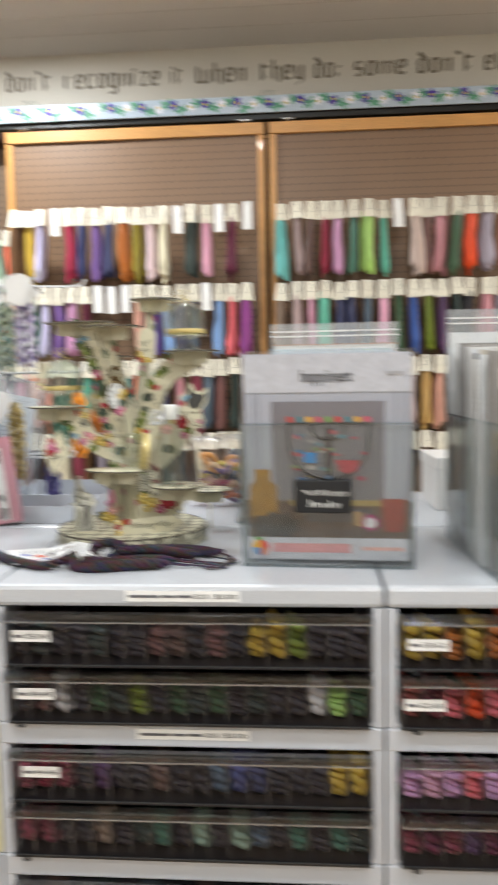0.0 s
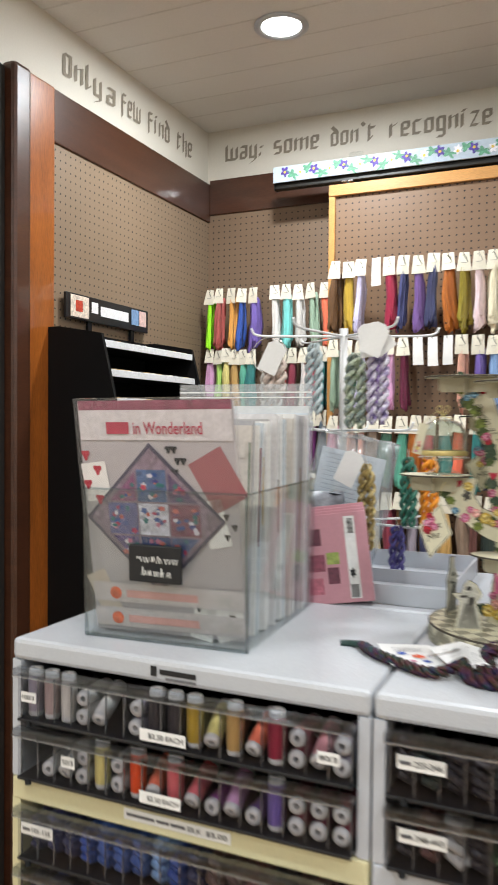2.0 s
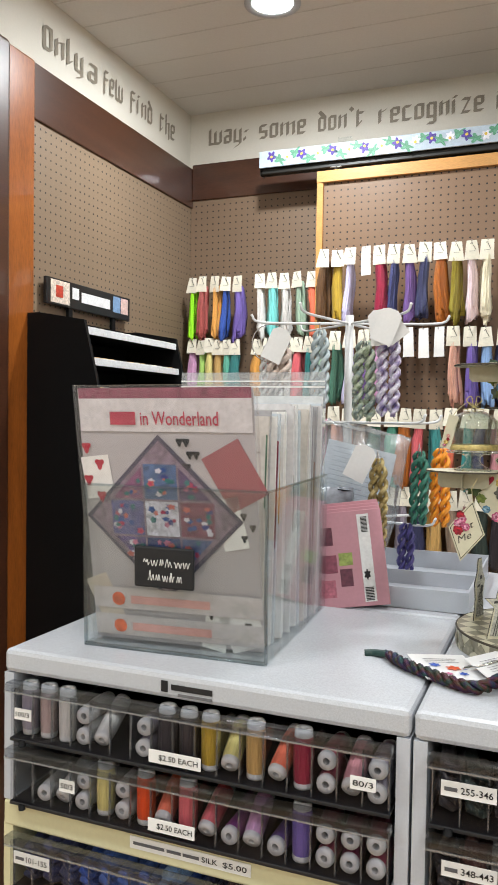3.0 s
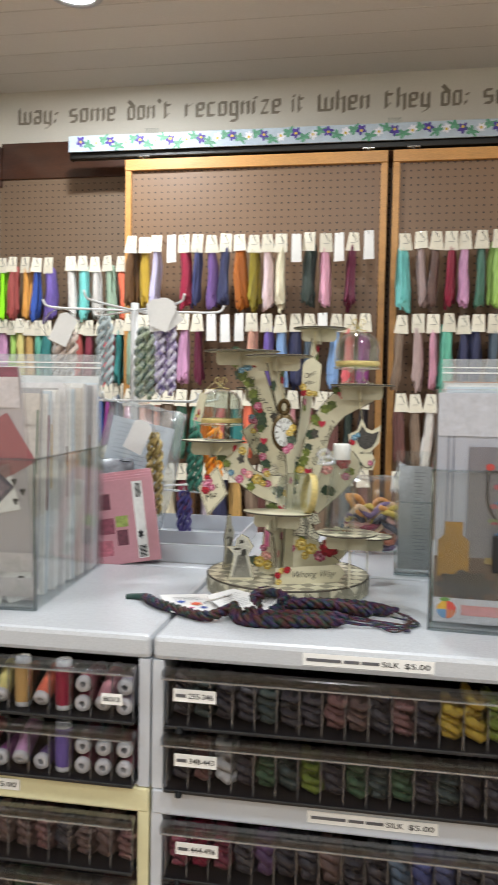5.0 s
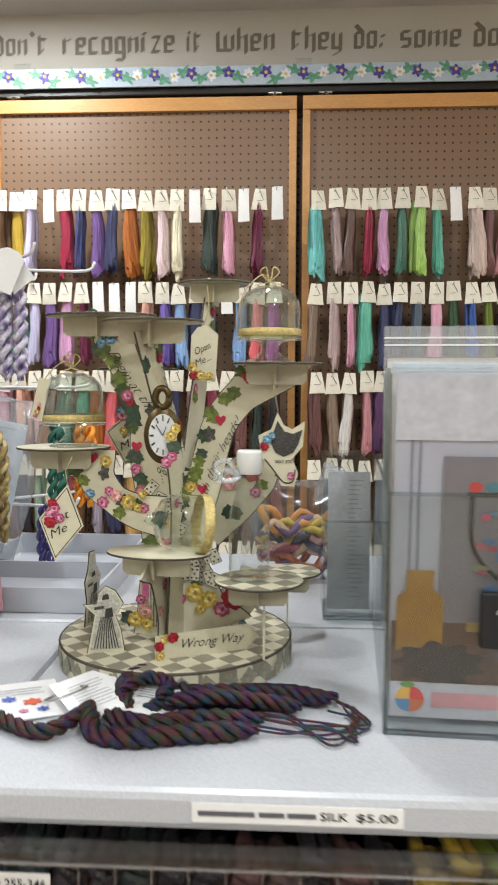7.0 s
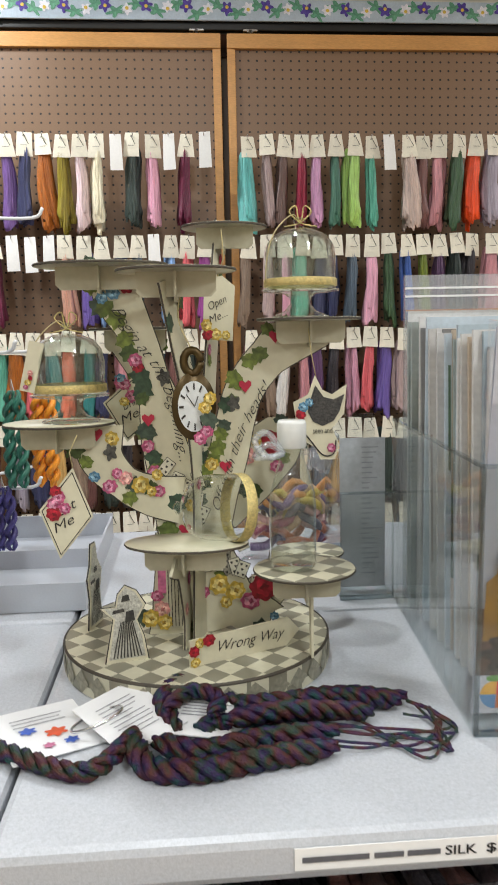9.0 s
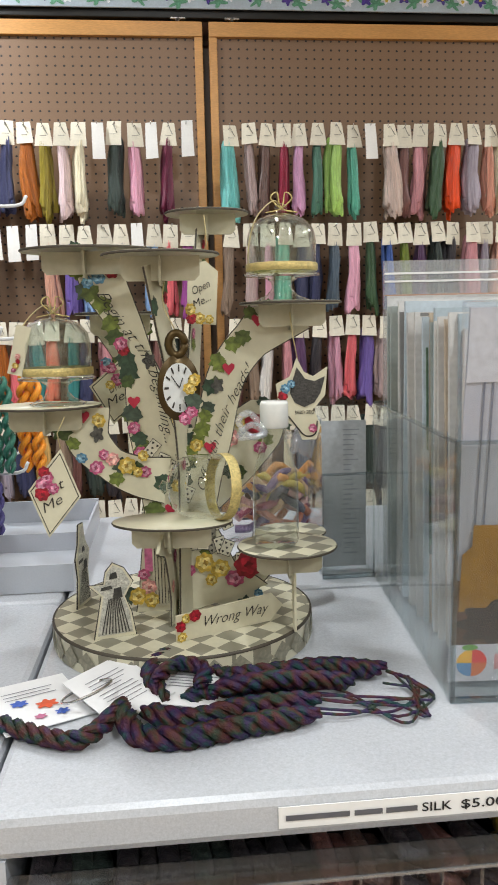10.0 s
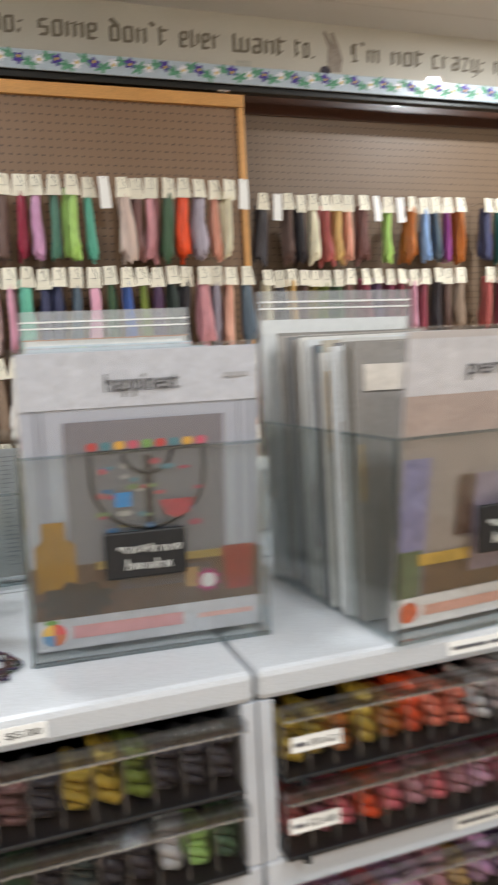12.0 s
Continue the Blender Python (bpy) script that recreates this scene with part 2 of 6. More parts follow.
# boarded ceiling: shallow battens in one mesh
cb = bmesh.new()
for i in range(38):
    bm_box(X0, X1, Y0 + i * 0.15, Y0 + i * 0.15 + 0.006, CEIL - 0.0008, CEIL + 0.001, cb)
struct("ceiling_boards", cb, mat("board_joint", "d6d2cc", 0.7), "thin board joints on the ceiling", "ceiling")
# pegboard and wood trim below the frieze
struct("pegboard_north", bm_box(X0 + 0.012, X1, Y1 - 0.012, Y1, 0.3, 2.22), M["pegx"], "brown perforated hardboard on the back wall", "pegboard")
struct("trim_north", bm_box(X0 + 0.02, X1, Y1 - 0.02, Y1, 2.22, 2.365, bevel=0.003), M["trimwood"], "dark stained wooden board under the frieze", "trim")
struct("pegboard_west", bm_box(X0, X0 + 0.012, 2.083, Y1 - 0.012, 0.3, 2.19), M["pegy"], "tan perforated hardboard on the side wall", "pegboard")
struct("trim_west", bm_box(X0, X0 + 0.02, 2.075, Y1, 2.19, 2.35, bevel=0.003), M["trimwood"], "stained wooden board under the frieze", "trim")
struct("door_moulding", bm_box(X0, X0 + 0.05, 1.87, 1.944, 0, 2.345, bevel=0.012), M["trimwood"], "dark red-brown wooden door moulding", "trim")
struct("door_post", bm_box(X0, X0 + 0.035, 1.947, 2.066, 0, 2.345, bevel=0.006), M["post"], "varnished orange-brown wooden door post", "post")
struct("dark_door", bm_box(X0, X0 + 0.02, 0.9, 1.867, 0, 2.33, bevel=0.004), mat("stained_door", "16110e", 0.75, var=0.35, scale=18, bump=0.25, bscale=90), "dark wooden door beside the post", "door")
# broken-letter strokes of a broad pen: from and to, on a grid of x 0 to 4 and y 0 (descender) to 8 (ascender)
STROKES = {
    "a": "2622 0424 0402 0222 0626", "c": "0602 0626 0222", "d": "0602 2622 0626 0222 2608", "e": "0602 0626 2624 2404 0222", "f": "0701 0727 0525",
    "g": "0602 0626 2620 0222 2000", "h": "0802 0526 2621", "i": "0602 0717", "k": "0802 0426 0422", "l": "0802 0213", "m": "0602 0526 2622 2546 4642",
    "n": "0602 0526 2622", "o": "0602 0626 2622 0222", "p": "0600 0626 2622 0222", "r": "0602 0526", "s": "2606 0604 0424 2422 2202", "t": "0702 0626 0213",
    "u": "0602 2622 0222", "v": "0702 2623 0223", "w": "0702 2622 4642 0222 2242", "y": "0602 2621 0222 2100", "z": "0626 2602 0222", "I": "0727 1712 0222 0704",
    "O": "0702 0727 2722 0222", ";": "0515 0302", "'": "0817", ".": "0212", "N": "0702 0726 2622"}


def bm_broken(string, x0, x1, z0, height, y):
    """Blackletter words from x0 to x1; height: from base line to ascender."""
    polys, pen, nib = [], 0.0, Vector((0.47, 0.42))
    for ch in string:
        if ch == " ":
            pen += 2.0
            continue
        wide = 0
        for st in STROKES[ch].split():
            ax, ay, bx, by = (float(c) for c in st)
            wide = max(wide, ax, bx)
            p, r = Vector((pen + ax * 0.95, ay)), Vector((pen + bx * 0.95, by))
            d, m = r - p, nib
            pts = [p - m, p + m, r + m, r - m]
            if abs(d.x * m.y - d.y * m.x) < 0.25:
                k = Vector((0.12, -0.12))
                pts = [p - m + k, p - m - k, r + m - k, r + m + k]
            area = sum(u.x * v.y - u.y * v.x for u, v in zip(pts, pts[1:] + pts[:1]))
            polys.append(pts if area > 0 else pts[::-1])
        pen += wide * 0.95 + 1.55
    lo = min(v.x for p in polys for v in p)
    hi = max(v.x for p in polys for v in p)
    kx, kz = (x1 - x0) / (hi - lo), height / 6.2
    bm = bmesh.new()
    for i, p in enumerate(polys):
        bm.faces.new([bm.verts.new((x0 + (v.x - lo) * kx, y - 0.0001 * (i % 5), z0 + (v.y - 2) * kz)) for v in p])
    bm.normal_update()
    for f in bm.faces:
        if f.normal.y > 0:
            f.normal_flip()
    return bm


for txt, a, b in (("way;", -1.667, -1.49), ("some", -1.447, -1.25), ("don't", -1.202, -1.018), ("recognize", -0.967, -0.584), ("it", -0.543, -0.494), ("when", -0.444, -0.247), ("they", -0.193, -0.023), ("do;", 0.015, 0.122),
                  ("some", 0.167, 0.367), ("don't", 0.407, 0.619), ("ever", 0.656, 0.812), ("want", 0.855, 1.069), ("to.", 1.101, 1.185), ("I'm", 1.336, 1.459), ("not", 1.509, 1.662), ("crazy;", 1.696, 1.95), ("my", 1.99, 2.1)):
    part("lettering", bm_broken(txt, a, b, 2.447, 0.073, Y1 - 0.002), M["letter"], wn, "grey-brown painted blackletter")
for txt, a, b in (("Only", 2.142, 2.352), ("a", 2.377, 2.433), ("few", 2.471, 2.593), ("find", 2.643, 2.802), ("the", 2.859, 2.984)):
    lw = part("lettering", bm_broken(txt, 0, b - a, 0, 0.078, 0), M["letter"], ww, "grey-brown painted blackletter")
    lw.matrix_world = pose(X0 + 0.002, a, 2.425, 0, 0, 90)
part("painted_mark", bm_poly([(1.235, 2.4), (1.29, 2.4), (1.3, 2.45), (1.285, 2.5), (1.262, 2.545), (1.25, 2.54), (1.262, 2.5), (1.228, 2.55), (1.222, 2.538), (1.24, 2.49), (1.236, 2.45)], Y1 - 0.002, Y1 - 0.002), hue("a89c90", var=0.3, scale=60), wn, "faded grey-brown painted ornament")
part("painted_mark", bm_blot(1.225, 2.4, 0.022, 0.02, Y1 - 0.003), hue("3c3340"), wn)


def ceiling_light(x, y, watts):
    t = thing("ceiling_light", "round white recessed ceiling downlight, lit, some added as unseen fill", "ceiling light", (x, y, CEIL), group="ceiling lights")
    part("rim", bm_lathe([(0.062, 0), (0.085, -0.002), (0.085, -0.006), (0.068, -0.009), (0.062, -0.004)], 32), M["white"], t)
    e = bpy.data.materials.new("lamp_glow")
    e.use_nodes = True
    e.node_tree.nodes["Principled BSDF"].inputs["Emission Color"].default_value = (1, 1, 0.97, 1)
    e.node_tree.nodes["Principled BSDF"].inputs["Emission Strength"].default_value = 12
    part("diffuser", bm_lathe([(0, -0.004), (0.064, -0.004)], 32), e, t)
    la = bpy.data.lights.new("downlight", "AREA")
    la.shape, la.size, la.energy, la.color = "DISK", 0.13, watts, (0.925, 0.97, 1.0)
    lo = new("downlight", la)
    lo.matrix_world = pose(x, y, CEIL - 0.012)


for lx, ly, lamp_watts in LAMPS:
    ceiling_light(lx, ly, lamp_watts)

# ---- sliding panels, rail and flowered strip ----
PY = 2.96


def sliding_panel(x0, x1):
    t = thing("sliding_panel", "pine-framed perforated board hanging from a rail", "display panel", (x0, PY, 0.45), group="sliding panels")
    w, h = x1 - x0, 2.236 - 0.45
    part("top_rail", bm_box(0, w, -0.003, 0.03, h - 0.042, h, bevel=0.002), M["pine"], t)
    part("bottom_rail", bm_box(0, w, 0, 0.027, 0, 0.04, bevel=0.002), M["pine"], t)
    for a in (0, w - 0.024):
        part("stile", bm_box(a, a + 0.024, 0, 0.027, 0.04, h - 0.042, bevel=0.002), M["pine"], t)
    part("board", bm_box(0.024, w - 0.024, 0.012, 0.018, 0.04, h - 0.042), M["pegp"], t, "brown perforated hardboard")
    for a in (0.07, w - 0.07):
        part("roller", bm_lathe([(0, 0), (0.011, 0), (0.011, 0.012), (0.004, 0.014), (0.004, 0.03), (0, 0.03)], 10, (a, 0.012, h)), M["chrome"], t)
        part("roller_bracket", bm_box(a - 0.022, a + 0.022, 0.002, 0.02, h + 0.008, h + 0.018, bevel=0.002), M["chrome"], t)


sliding_panel(-1.15, -0.172)
sliding_panel(-0.153, 0.827)
rail = thing("hanging_rail", "black steel rail that carries the sliding panels", "rail", (-1.37, 2.962, 2.246))
part("beam", bm_box(0, 3.97, 0, 0.033, 0, 0.064, bevel=0.003), M["black"], rail)
for a in (-0.004, 3.97):
    part("end_stop", bm_box(a, a + 0.004, -0.002, 0.035, -0.002, 0.066), M["black"], rail)
strip = thing("flowered_strip", "long pale blue board with purple flowers and green leaves", "valance", (-1.372, 2.945, 2.266))
part("board", bm_box(0, 3.9, 0, 0.008, 0, 0.06, bevel=0.002), mat("strip_paper", "b6c4d0", 0.3, var=0.12, scale=40, coat=0.3), strip)
for cx in (0.33, 1.22, 2.2, 2.95):
    part("clip", bm_box(cx - 0.025, cx + 0.025, -0.006, 0.004, 0.056, 0.075), M["clear"], strip)
flo = [("purple_flower", mesh_of("purple_flower", bm_blot(0, 0, 0.022, 0.019, 0, 5, 0.45), hue("4f3a94", var=0.4, scale=90))),
       ("white_flower", mesh_of("white_flower", bm_blot(0, 0, 0.018, 0.017, 0, 6, 0.4), hue("e8e6ee"))),
       ("leaf_spray", mesh_of("leaf_spray", bm_blot(0, 0, 0.032, 0.018, 0, 5, 0.6), hue("5c9678", var=0.4, scale=80)))]
heart = mesh_of("flower_heart", bm_blot(0, 0, 0.005, 0.005, 0), hue("d8b84a"))
random.seed(5)
for i in range(33):
    x = 0.05 + i * 0.117
    for (nm, me), dx, dz in zip(flo, (0, 0.062, 0.03), (0.036, 0.03, 0.022)):
        o = part(nm, me, None, strip)
        o.matrix_basis = pose(x + dx, -0.0015, dz + random.uniform(-0.006, 0.006), 0, random.uniform(0, 360) if nm != "leaf_spray" else random.uniform(-40, 40))
    o = part("leaf_spray", flo[2][1], None, strip)
    o.matrix_basis = pose(x + 0.09, -0.0012, 0.042, 0, random.uniform(-30, 30))
    for dx, dz in ((0, 0.036), (0.062, 0.03)):
        o = part("flower_heart", heart, None, strip)
        o.matrix_basis = pose(x + dx, -0.0028, dz)

# ---- thread skeins on hooks ----
SHADES = dict(a="7fd0ca", b="5a3a1c", c="8a1230", d="24302a", e="d8c0b4", f="c88a90", g="3e6a56", h="a4c868", i="ece2c6", j="b8962e",
              k="231d22", l="cfc8e4", m="6e4640", n="2a2d4e", o="a85a14", p="ead2d4", q="e2a8bc", r="e4460e", s="a49aa6", t="3b3f6c",
              u="6a4a86", v="5a0f2c", w="eaa890", x="8a7a1e", y="64b49a", z="d8a2c8", A="8fb0dc", B="3c5aa0", C="e06a70", D="8a3a80",
              E="b8a09c", F="5a4038", G="6c7a1e", H="4a2a4e", I="2e4a2a", J="e6b09a", K="6a56a0", L="9ae61e", M="d89a4a", N="2a4a9a",
              O="f0785a", P="e6d88a", Q="2f7a78", R="8a7462", S="a8504a", T="e0dcd6", U="9ab09a", V="c8a060", W="7a2a3a", X="4c5a68")


def bm_skein(seed, length=0.2, width=0.03, strands=11):
    """A loose hank of thread hanging from the origin: one fluted, waving body with a ragged end."""
    rr = random.Random(seed)
    n = strands * 3
    amp = [rr.uniform(0.82, 1.12) for _ in range(strands)]
    end = [rr.uniform(0.84, 1.1) for _ in range(strands)]
    ph, tw = rr.uniform(0, 6), rr.uniform(-1.2, 1.2)
    bm, rings = bmesh.new(), []
    prof = ((0, 0.2), (0.06, 0.34), (0.16, 0.44), (0.32, 0.5), (0.5, 0.5), (0.68, 0.56), (0.84, 0.62), (0.95, 0.66), (1.0, 0.6))
    for t, k in prof:
        ring = []
        for i in range(n):
            s = i // 3
            a = 2 * math.pi * i / n + tw * t
            r = width * k * amp[s] * (1.0 if i % 3 == 1 else 0.66)
            r *= 1 + 0.09 * math.sin(ph + 9 * t + s * 2.3)
            ring.append(bm.verts.new((r * math.cos(a) + 0.003 * math.sin(ph + 6 * t), 0.62 * r * math.sin(a), -length * t * (1 + (end[s] - 1) * t))))
        rings.append(ring)
    for p, q in zip(rings, rings[1:]):
        for i in range(n):
            bm.faces.new((p[i], q[i], q[(i + 1) % n], p[(i + 1) % n])).smooth = True
    bm.faces.new(rings[0])
    bm.faces.new(rings[-1][::-1])
    bmesh.ops.recalc_face_normals(bm, faces=bm.faces)
    return bm


SKEIN = [mesh_of("hank", bm_skein(i, 0.2 + 0.008 * (i % 3), 0.034 + 0.0035 * (i % 4)), hue("888888")) for i in range(6)]
WIDE = mesh_of("hank", bm_skein(9, 0.215, 0.05, 16), hue("888888"))


def bm_tag(w0, w1, h, sag):
    bm = bmesh.new()
    rows = []
    for i in range(5):
        t = i / 4
        w = (w0 + (w1 - w0) * t) / 2
        y = -0.006 * math.sin(t * 2.2) - sag * t * t
        rows.append([bm.verts.new((x, y + d, -h * t)) for d in (0, 0.001) for x in ((-w, w) if d == 0 else (w, -w))])
    for a, b in zip(rows, rows[1:]):
        for k in range(4):
            bm.faces.new((a[k], a[(k + 1) % 4], b[(k + 1) % 4], b[k]))
    bm.faces.new(rows[0][::-1])
    bm.faces.new(rows[-1])
    bmesh.ops.recalc_face_normals(bm, faces=bm.faces)
    return bm


TAGS = [mesh_of("tag", bm_tag(0.032, 0.05, 0.064, 0.004), M["tag"]), mesh_of("tag", bm_tag(0.038, 0.046, 0.06, 0.008), M["tag"]), mesh_of("tag", bm_tag(0.04, 0.046, 0.066, 0.001), M["tag"])]
BLANK = mesh_of("tag", bm_tag(0.032, 0.036, 0.1, 0.004), M["blank"])
TIE = mesh_of("tie", bm_tube([(-0.004, -0.004, -0.012), (0.0, -0.008, -0.008), (0.004, -0.0095, -0.018), (0.012, -0.012, -0.034)], 0.0009, 4), M["ink"])
LINES = mesh_of("print", bm_poly([(-0.009, -0.036), (0.009, -0.036), (0.009, -0.0375), (-0.009, -0.0375)], -0.0105, -0.0105), hue("8d867a"))
HOOK = {}


def hook(x, y, z, back):
    key = round(back - y, 3)
    if key not in HOOK:
        d = key
        HOOK[key] = mesh_of("peg_hook", bm_tube([(0, -0.012, 0.008), (0, -0.008, 0.001), (0, 0, 0), (0, d, 0.0), (0, d + 0.004, 0.012)], 0.0016, 5), M["chrome"])
    o = tagged(new("peg_hook", HOOK[key]), "thin steel hook in a perforated board", "hook", "peg hooks")
    o.matrix_world = pose(x, y, z)


def skein(x, y, z, shade, back, rr, scale=1.0):
    """A hank with its card tag on a hook, or a bare tag for '.'"""
    hook(x, y, z - 0.008, back)
    j = pose(x + rr.uniform(-0.004, 0.004), y + rr.uniform(-0.008, 0.004), z + rr.uniform(-0.004, 0.004), 0, rr.uniform(-4, 4), rr.uniform(-14, 14)) @ Matrix.Scale(scale, 4)
    if shade == ".":
        o = tagged(new("price_tag", BLANK), "blank white card tag on a hook", "tag", "hanging tags")
        o.matrix_world = j
        return
    t = new("thread_skein")
    t.empty_display_size = 0.01
    t.matrix_world = j
    big = shade in "eao"
    dyed("hank", WIDE if big else SKEIN[rr.randrange(6)], thread(SHADES[shade]), t).matrix_basis = pose(0, 0.003, -0.04, 0, 0, rr.uniform(0, 360))
    dyed("hank", SKEIN[rr.randrange(6)], thread(SHADES[shade]), t).matrix_basis = pose(rr.uniform(-0.008, 0.008), 0.034, -0.035, 0, 0, rr.uniform(0, 360))
    part("tag", TAGS[rr.randrange(3)], None, t, "cream card tag")
    part("tie", TIE, None, t)
    part("print", LINES, None, t)
    tagged(t, "hanging hank of dyed thread with a cream card tag", "thread skein", "hanging thread skeins")


def skein_row(letters, x0, x1, z, y, back, seed, scale=1.0):
    rr = random.Random(seed)
    for i, c in enumerate(letters):
        if c != " ":
            skein(x0 + (x1 - x0) * i / (len(letters) - 1), y, z, c, back, rr, scale)


P1 = ["bjl.ctunoxpi.dq.v.", "Ugluzv...JKAnX.ACD", "qJwRgyoCZOQnfWXmdk".replace("Z", "Q"), "mkUiWbsnVRmdkiRFXm", "kRFXmdkRFXkmdRkFXm"]
P2 = ["aEFczghy.emfIrswi.", "REqynnXqIBGHdkfsJX", "mRTfHkqCKEVJHNXPOd", "bkRiXVmFdkRHWnkmUR", "RkXmFdkRXkFmdkRFXk"]
for r, (a, b) in enumerate(zip(P1, P2)):
    z = (1.925, 1.645, 1.375, 1.105, 0.84)[r]
    skein_row(a, -1.085, -0.232, z, 2.845, PY + 0.012, 20 + r)
    skein_row(b, -0.108, 0.765, z - 0.004, 2.845, PY + 0.012, 40 + r)
for r, (a, b) in enumerate((("LSMNK", "TaTUO"), ("zhPVyQ", "MSWTCQ"), ("fhUWVQ", "yRgBDX"), ("RkXmdF", "kXRmiV"))):
    z = (1.885, 1.64, 1.395, 1.15)[r]
    skein_row(a, -1.665, -1.475, z, 3.0, Y1 - 0.012, 60 + r, 0.95)
    skein_row(b, -1.385, -1.18, z, 3.0, Y1 - 0.012, 70 + r, 0.95)
for r, (a, b, c) in enumerate((("k.FkiSVw", "m.h.oAXDo", "nQkBXn"), ("ikVFxGIm", "WHvWqWkFR", "SWBQkF"), ("..FkSWmR", "kFXmVdRkH", "kFXmRR"), ("FkXmVdRk", "mRkFXiVdk", "RkFXmV"))):
    z = (1.915, 1.645, 1.38, 1.11)[r]
    skein_row(a, 0.9, 1.235, z, 3.0, Y1 - 0.012, 80 + r, 0.95)
    skein_row(b, 1.3, 1.72, z, 3.0, Y1 - 0.012, 90 + r, 0.95)
    skein_row(c, 1.86, 2.15, z, 3.0, Y1 - 0.012, 100 + r, 0.95)

# ---- drawer cabinets ----
MODULE = 0.1776
SPOOL_T = mesh_of("thread", bm_lathe([(0.0095, 0.006), (0.0102, 0.012), (0.0105, 0.045), (0.0095, 0.052)], 14), hue("888888"))
SPOOL_C = bm_lathe([(0.0035, 0), (0.009, 0), (0.0098, 0.003), (0.0094, 0.008)], 14)
bm_lathe([(0.0094, 0.05), (0.0096, 0.056), (0.0085, 0.06), (0.0035, 0.06), (0.0035, 0.0)], 14, (0, 0, 0), SPOOL_C)
SPOOL_C = mesh_of("core", SPOOL_C, mat("spool_plastic", "e6e4e2", 0.35, var=0.04))


def spool(x, y, z, shade, rx, rr):
    t = new("thread_spool")
    t.empty_display_size = 0.01
    t.matrix_world = pose(x, y, z, rx, 0, rr.uniform(-6, 6))
    dyed("thread", SPOOL_T, thread(SHADES[shade]), t)
    part("core", SPOOL_C, None, t, "white plastic core")
    tagged(t, "small spool of coloured sewing thread in a drawer", "thread spool", "spools in drawers")


def bm_hank(seed):
    """A small folded hank of silk lying end on."""
    rr, bm = random.Random(seed), bmesh.new()
    pts, rad = [], []
    for k in range(8):
        x, z = (-0.0052 if k % 2 else 0.0052) + rr.uniform(-0.002, 0.002), 0.008 + 0.0062 * k
        w, y0 = rr.uniform(0.0062, 0.008), rr.uniform(0.002, 0.01)
        for i in (range(5) if k % 2 else range(4, -1, -1)):
            pts.append((x + 0.002 * math.sin(k + i), y0 + 0.011 * i, z + 0.0015 * math.cos(2 * k + i * 1.3)))
            rad.append(w * (0.8 if i in (0, 4) else 1.0))
    bm_tube(pts, rad, 7, bm, True, 0.12)
    return bm


HANK = [mesh_of("silk_hank", bm_hank(i), hue("888888")) for i in range(4)]


def hank(x, y, z, shade, rr, low=1.0):
    o = dyed("silk_hank", HANK[rr.randrange(4)], thread(SHADES[shade]))
    o.matrix_world = pose(x, y, z, 0, 0, rr.uniform(-5, 5)) @ Matrix.Diagonal((1, 1, low, 1))
    tagged(o, "folded hanks of silk thread in a clear drawer compartment", "thread hank", "hanks in drawers")


def cabinet(name, x0, x1, y0, y1, levels, top, casing, label):
    """A stack of drawer modules; the front faces -y."""
    t = thing("drawer_cabinet", label, "drawer cabinet", (x0, y0, 0), group="drawer cabinets")
    w, d = x1 - x0 - 0.002, y1 - y0 - 0.002
    part("top", bm_box(0.001, w, 0, d, top - 0.028, top, bevel=0.006), M["speck"], t, "white speckled top with a rounded edge")
    z = top
    for k in range(levels):
        c = casing[k]
        zb = max(0.0, z - MODULE)
        if k:
            part("header", bm_box(0.001, w, 0, d, z - 0.031, z - 0.001, bevel=0.003), c, t)
        part("side", bm_box(0.001, 0.014, 0.001, d, zb, z - 0.028), c, t)
        part("side", bm_box(w - 0.013, w, 0.001, d, zb, z - 0.028), c, t)
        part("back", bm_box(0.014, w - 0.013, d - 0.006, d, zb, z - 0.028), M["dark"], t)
        part("shelf", bm_box(0.014, w - 0.013, 0.004, d - 0.006, zb, zb + 0.004), c, t)
        z = zb
    return t


CELL = 0.0253
PANE = {}


